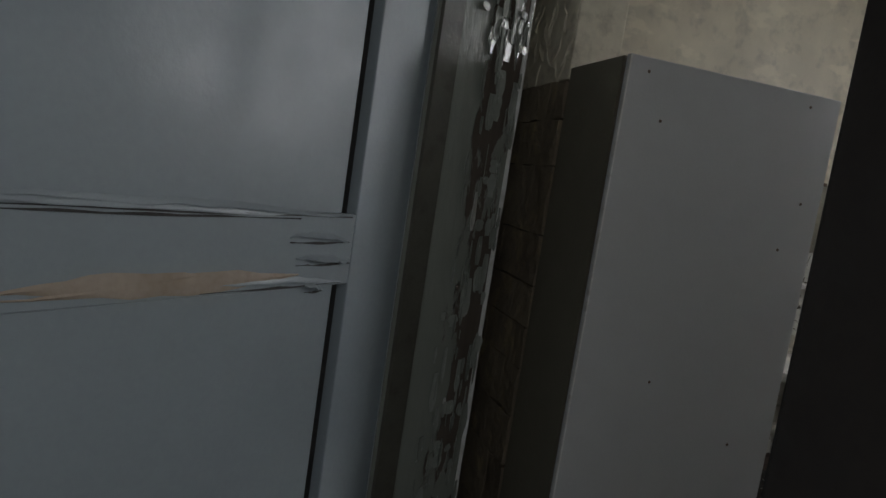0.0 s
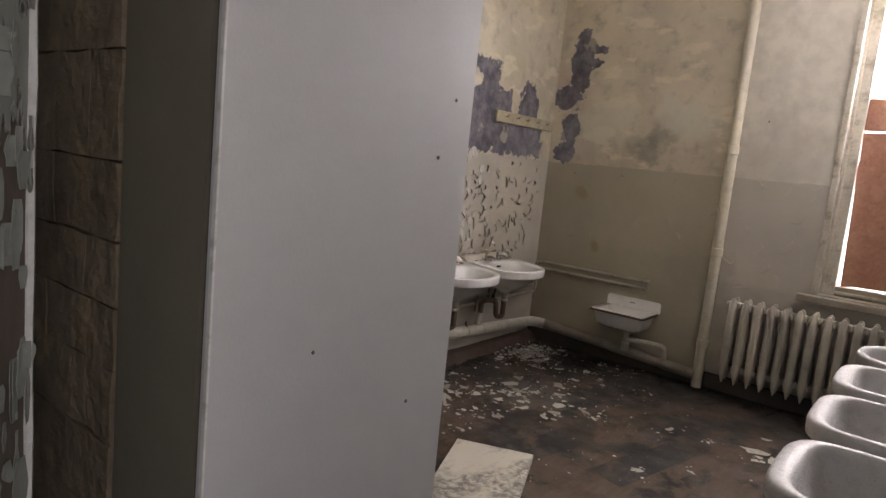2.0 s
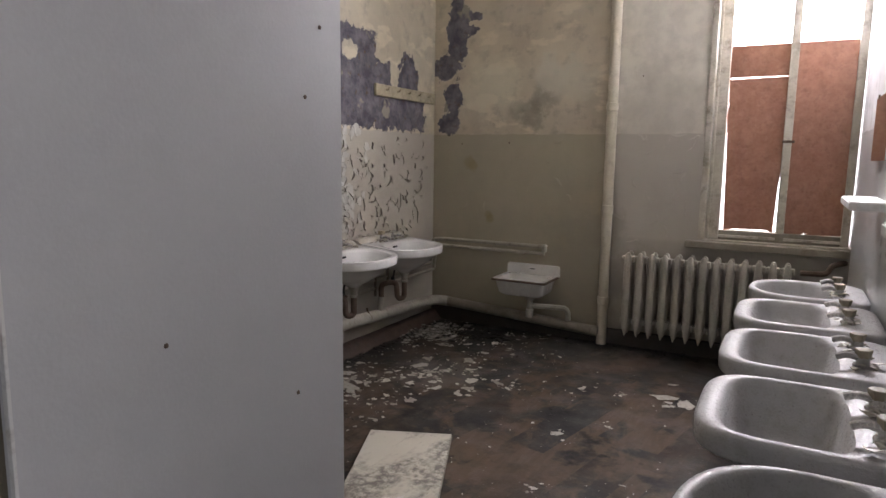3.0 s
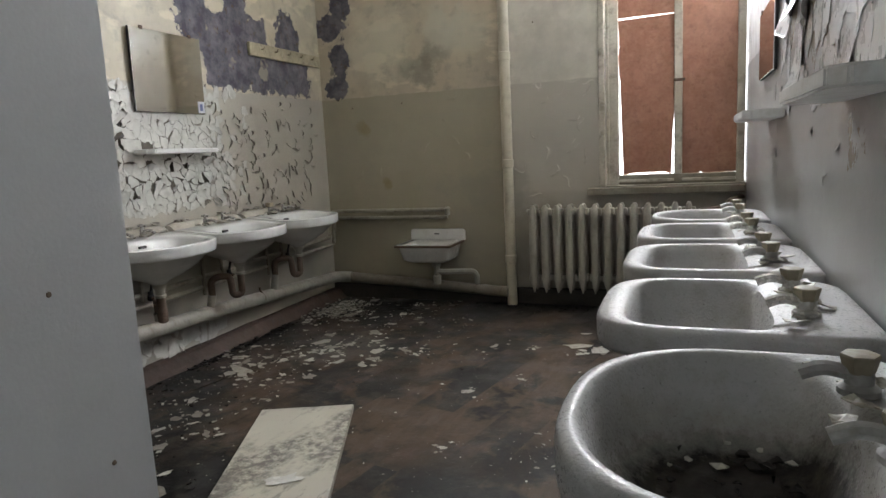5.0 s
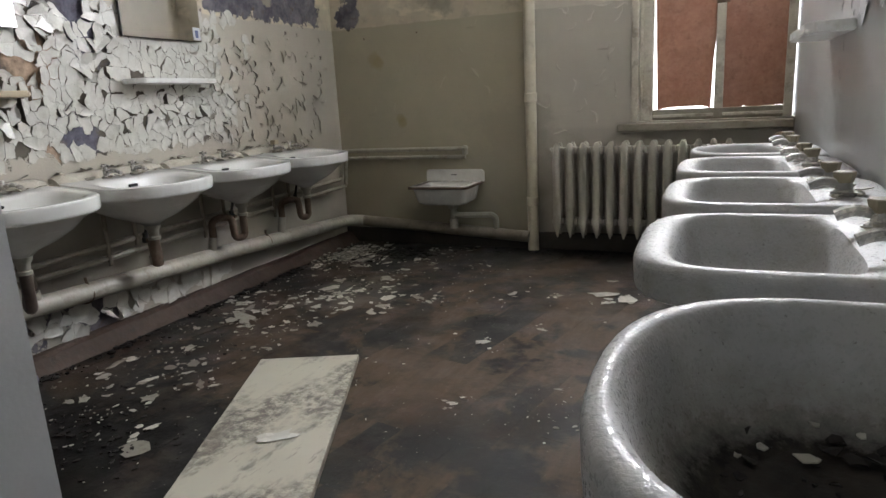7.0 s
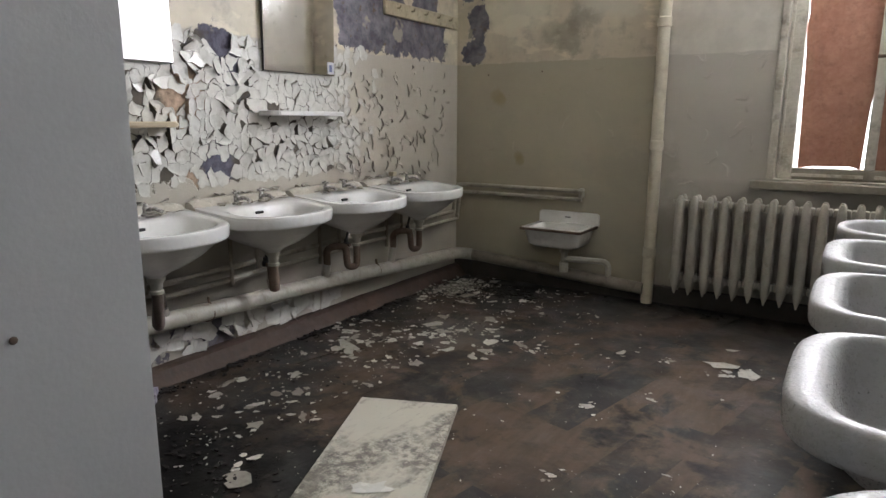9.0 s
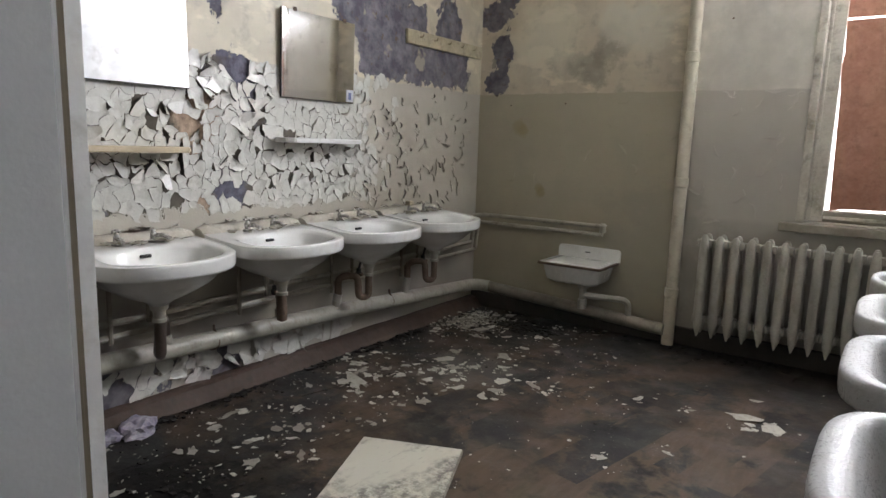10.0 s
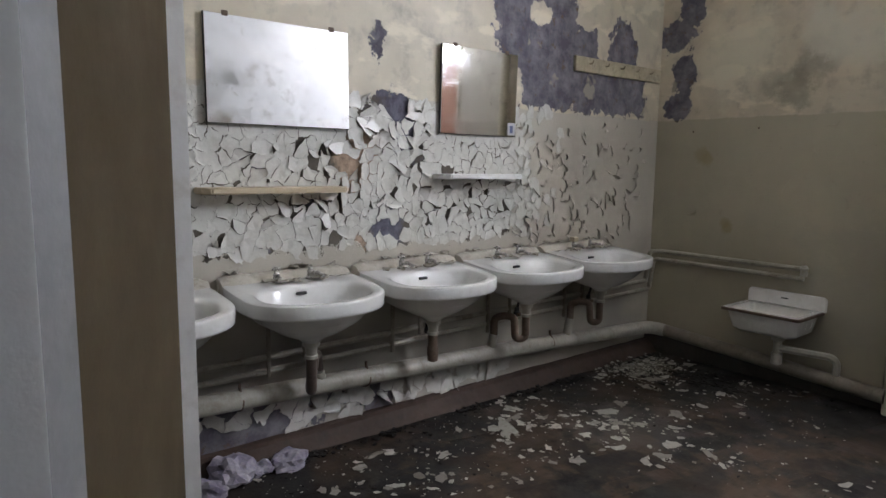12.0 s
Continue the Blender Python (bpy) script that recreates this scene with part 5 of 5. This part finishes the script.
tagged(obj("fallen_paint_chips", bm, M_CHIP), "scatter of small cream paint chips on the floor", "paint chips", kind="stuff")
for k in range(900):
    c = rnd.random()
    if c < 0.3:
        y = rnd.choice((-1.32, -0.95, -2.6, -2.2, -1.7, rnd.uniform(-3.4, -0.2))) + rnd.gauss(0, 0.07)
        x, r = 0.115 + abs(rnd.gauss(0, 0.03)), rnd.uniform(0.004, 0.02)
    elif c < 0.55:
        x, y, r = 0.56 + rnd.gauss(0, 0.15), -0.36 + rnd.gauss(0, 0.09), rnd.uniform(0.004, 0.022)
    elif c < 0.65:
        x, y, r = 0.75 + rnd.gauss(0, 0.15), -2.92 + rnd.gauss(0, 0.13), rnd.uniform(0.004, 0.015)
    elif c < 0.75:
        x, y, r = rnd.uniform(0.9, 2.7), -0.12 + rnd.gauss(0, 0.05), rnd.uniform(0.004, 0.016)
    else:
        x, y, r = 0.12 + abs(rnd.gauss(0, 0.6)), rnd.uniform(-3.6, -0.08), rnd.uniform(0.002, 0.01)
    if on_floor(x, y):
        chip(bd, x, y, 0.004, r, rnd, 0.5, rnd.uniform(0.002, 0.3 * r + 0.003))
tagged(obj("floor_debris", bd, M_DEBRIS), "black crumbs and soot along the wall and floor", "debris", kind="stuff")
bm = bmesh.new()
shard(bm, 1.36, -2.72, 0.0275, 0.07, rnd)
tagged(obj("paint_flake", bm, M_FLAKE), "pale flake of paint lying on the white board", "paint flake", "large fallen flakes")
for x, y, r, turn_to in ((0.16, -2.72, 0.06, 20), (0.13, -2.95, 0.08, 70), (0.2, -3.07, 0.055, 130), (0.15, -2.84, 0.04, 200)):
    bm = bmesh.new()
    bmesh.ops.create_icosphere(bm, subdivisions=3, radius=1.0)
    for v in bm.verts:
        p = v.co.copy()
        k = 1 + 0.5 * noise.noise(p * 1.3 + Vector((x * 40, y * 7, 0))) + 0.22 * noise.noise(p * 3.7 + Vector((y * 9, 3, x))) + 0.09 * noise.noise(p * 9)
        v.co = Vector((p.x * k * r, p.y * k * r * 1.25, max(-0.35, p.z) * k * r * 0.75))
    low = min(v.co.z for v in bm.verts)
    bmesh.ops.translate(bm, verts=bm.verts, vec=(0, 0, -low))
    o = tagged(obj("plaster_lump", bm, M_VIOLET), "broken chunk of pale violet plaster fallen by the wall", "plaster", "plaster lumps")
    o.matrix_world = pose(x, y, 0.003, 0, 0, turn_to)

# ---- peeling paint on the walls: cracked cells with lifted edges ----


def cells(u0, u1, v0, v1, size, rnd):
    """Irregular cells: a jittered grid, each cut back half-way to its neighbours."""
    nu, nv = round((u1 - u0) / size), round((v1 - v0) / size)
    pts = {}
    for i in range(-1, nu + 1):
        for j in range(-1, nv + 1):
            pts[i, j] = Vector((u0 + (i + 0.5 + 0.25 * (j % 2) + rnd.uniform(-0.42, 0.42)) * size, v0 + (j + 0.5 + rnd.uniform(-0.42, 0.42)) * size))
    for i in range(nu):
        for j in range(nv):
            c = pts[i, j]
            poly = [c + Vector(d) * size * 1.6 for d in ((-1, -1), (1, -1), (1, 1), (-1, 1))]
            for a in range(-2, 3):
                for b in range(-2, 3):
                    q = pts.get((i + a, j + b))
                    if q is None or (a == 0 and b == 0):
                        continue
                    mid, nrm = (c + q) / 2, (q - c)
                    out = []
                    for s, e in zip(poly, poly[1:] + poly[:1]):
                        ds, de = (s - mid).dot(nrm), (e - mid).dot(nrm)
                        if ds <= 0:
                            out.append(s)
                        if (ds < 0) != (de < 0) and abs(ds - de) > 1e-9:
                            out.append(s + (e - s) * (ds / (ds - de)))
                    poly = out
            if len(poly) >= 3:
                yield c, poly


rnd = random.Random(33)
count = 0
rest = bmesh.new()


def left_place(u, v, o):
    return (o, u, v)


def amount(u, v):
    """How far the paint has come off, 0 to 1, along the left wall."""
    a = max(0.0, min(1.0, (-1.1 - u) / 0.5))
    return a * max(0.25, min(1.0, (v - 0.84) / 0.14))


SPOTS = ((-2.1, 1.5, 0.075, 0.05), (-2.02, 1.37, 0.035, 0.045), (-2.14, 0.92, 0.07, 0.03), (-2.28, 0.89, 0.05, 0.03), (-2.34, 1.25, 0.06, 0.035), (-2.95, 0.1, 0.3, 0.07), (-2.2, 0.16, 0.05, 0.1), (-2.53, 1.26, 0.02, 0.03), (-1.8, 1.22, 0.03, 0.02))
for zone, size in (((-3.42, -0.95, 0.85, 1.525), 0.053), ((-3.4, -1.3, 0.085, 0.27), 0.075)):
    upper = zone[2] > 0.5
    for c, poly in cells(*zone, size, rnd):
        a = amount(c.x, c.y) if upper else max(0.0, min(1.0, (-1.25 - c.x) / 0.6))
        if rnd.random() > a * 3 + 0.15 or rnd.random() < 0.012 or max(blob(c.x, c.y, *q) for q in SPOTS) > 0.5:
            continue
        near = noise.noise((c.x * 3.1, c.y * 3.1, 5))
        bend = (0.25 + 0.75 * a) * max(0.12, rnd.choice((0.25, 0.5, 0.8, 1.1, 1.5)) + 0.9 * near + rnd.gauss(0, 0.15)) * (1.0 if upper else 1.5)
        if (-3.02 < c.x < -2.31 and c.y > 1.31) or (-1.9 < c.x < -1.29 and c.y > 1.31):
            bend = 0.12
        if -1.9 < c.x < -1.28 and 1.12 < c.y < 1.3:
            bend = min(bend, 0.35)
        turn_to = rnd.choice((rnd.gauss(3.14, 0.55), rnd.gauss(3.14, 0.55), rnd.gauss(-2.2, 0.5), rnd.gauss(-1.57, 0.4), rnd.gauss(2.0, 0.5), rnd.uniform(0, 6.28)))
        bm = flake(c, poly, left_place, bend, turn_to, rnd, 0.0004 + 0.003 * a * rnd.random() ** 2)
        if count < 300:
            part("paint_flake", bm, M_FLAKE, wall_left)
            count += 1
        else:
            me = bpy.data.meshes.new("tmp")
            obj_bm = bm
            bmesh.ops.recalc_face_normals(obj_bm, faces=obj_bm.faces)
            obj_bm.to_mesh(me)
            obj_bm.free()
            rest.from_mesh(me)
            bpy.data.meshes.remove(me)
o = part("paint_flakes", rest, M_FLAKE, wall_left)
o["kind"] = "stuff"
# split and sprung paint towards the corner: mostly upright cracks opening to the doorway
for k in range(120):
    u, v = -1.35 + 1.2 * rnd.random() ** 1.4, rnd.uniform(0.8, 1.5)
    part("paint_flake", lip(u, v, rnd.gauss(-1.57, 0.45), rnd.uniform(0.03, 0.1), rnd.uniform(0.012, 0.034), rnd.uniform(0.007, 0.026), left_place, rnd), M_WALL, wall_left)
for u, v, s in ((-0.66, 1.21, 0.1), (-0.52, 1.08, 0.12), (-0.67, 1.05, 0.11), (-0.28, 0.96, 0.14), (-0.51, 0.88, 0.06), (-0.78, 1.42, 0.08), (-0.59, 1.38, 0.06), (-0.96, 1.29, 0.06), (-0.9, 1.44, 0.08), (-0.22, 1.26, 0.08), (-0.86, 1.0, 0.1), (-1.05, 0.98, 0.09)):
    part("paint_flake", lip(u, v, rnd.gauss(-1.57, 0.2), s, 0.035, rnd.uniform(0.016, 0.026), left_place, rnd), M_WALL, wall_left)
for c, poly in cells(-3.0, -1.55, 1.2, 2.1, 0.13, rnd):
    if rnd.random() < 0.15:
        continue
    part("paint_flake", flake(c, poly, lambda u, v, o: (ROOM_W - o, u, v), rnd.choice((0.08, 0.1, 0.2, 0.5, 0.9)), rnd.choice((-1.57, -1.2, -2.0, 3.3)) + rnd.gauss(0, 0.3), rnd, 0.004), M_FLAKE_R, wall_right)
for k in range(26):
    u, v = rnd.uniform(-2.9, -0.9), rnd.uniform(0.95, 1.5)
    part("paint_flake", lip(u, v, rnd.gauss(-1.3, 0.6), rnd.uniform(0.02, 0.07), rnd.uniform(0.012, 0.03), rnd.uniform(0.002, 0.005), lambda a, b, o: (ROOM_W - o, a, b), rnd), M_WALL_R, wall_right)


def back_place(u, v, o):
    return (u, -o, v)


for u, v, turn_to, s in ((1.1, 1.52, -90, 0.11), (0.31, 1.0, -90, 0.1), (0.47, 1.01, -100, 0.07), (0.87, 1.18, -80, 0.1), (1.05, 1.21, -35, 0.08), (1.42, 1.3, -110, 0.08), (1.585, 0.99, -90, 0.22), (1.62, 1.22, -60, 0.08), (1.73, 1.1, -45, 0.09),
                         (1.98, 1.28, -60, 0.1), (1.98, 1.5, -20, 0.09), (2.03, 1.5, -90, 0.1), (1.88, 1.27, 5, 0.1), (1.86, 1.06, -5, 0.13), (1.84, 0.9, -30, 0.1), (1.6, 0.76, 20, 0.1), (1.14, 1.09, -35, 0.08), (0.98, 1.35, -70, 0.04), (1.64, 1.525, -10, 0.09), (1.7, 1.53, -80, 0.06),
                         (1.99, 1.08, -80, 0.12), (1.8, 0.98, -70, 0.12), (1.82, 1.44, 0, 0.09), (1.92, 1.16, -20, 0.09), (1.7, 1.4, -10, 0.07), (1.86, 1.525, 0, 0.12)):
    part("paint_flake", lip(u, v, radians(turn_to), s, rnd.choice((-1, 1)) * rnd.uniform(0.014, 0.028), rnd.uniform(0.004, 0.009), back_place, rnd), M_WALL_B, wall_back)
for x, z in ((0.26, 1.46), (0.67, 1.47), (0.265, 2.3), (1.66, 1.93)):
    bm = lathe([(0.006, 0.0), (0.0055, 0.003), (0.002, 0.004)], n=8)
    bmesh.ops.rotate(bm, verts=bm.verts, matrix=Matrix.Rotation(radians(90), 3, "X"))
    bmesh.ops.translate(bm, verts=bm.verts, vec=(x, -0.0002, z))
    part("nail_head", bm, M_RUST, wall_back)

# ---- parquet: worn blocks, the nearest stretch as single pieces ----
rnd = random.Random(8)
meshes = []
for k in range(6):
    bm = box(-0.04995, -0.17495, 0, 0.04995, 0.17495, 0.003)
    for v in bm.verts:
        if v.co.z > 0.002:
            v.co.z += rnd.uniform(-0.0004, 0.0)
    me = bpy.data.meshes.new("parquet_block")
    bm.to_mesh(me)
    bm.free()
    me.materials.append(M_PLANK)
    meshes.append(me)
far = bmesh.new()
tilt = math.atan2(0.11, 0.5)
turn = Matrix.Rotation(-tilt, 4, "Z")
made = 0
for i in range(-6, 44):
    for j in range(-16, 3):
        p = turn @ Vector((0.1 * i + 0.05, 0.35 * j + (0.175 if i % 2 else 0.0) + rnd.uniform(-0.0003, 0.0003), 0))
        if not (0.09 < p.x < 2.9 and -4.3 < p.y < -0.22):
            continue
        if rnd.random() < 0.02:
            continue
        m = Matrix.Translation((p.x, p.y, rnd.uniform(-0.0004, 0.0002))) @ turn @ Matrix.Rotation(rnd.gauss(0, 0.0008), 4, "Z")
        if -3.2 < p.y < -0.9 and 0.9 < p.x and made < 300:
            o = new("parquet_block", meshes[(i * 5 + j) % 6])
            o.matrix_world = m
            o.parent = floor
            made += 1
        else:
            me = meshes[(i * 5 + j) % 6].copy()
            me.transform(m)
            far.from_mesh(me)
            bpy.data.meshes.remove(me)
o = part("parquet_blocks", far, M_PLANK, floor, smooth=False)
o["kind"] = "stuff"
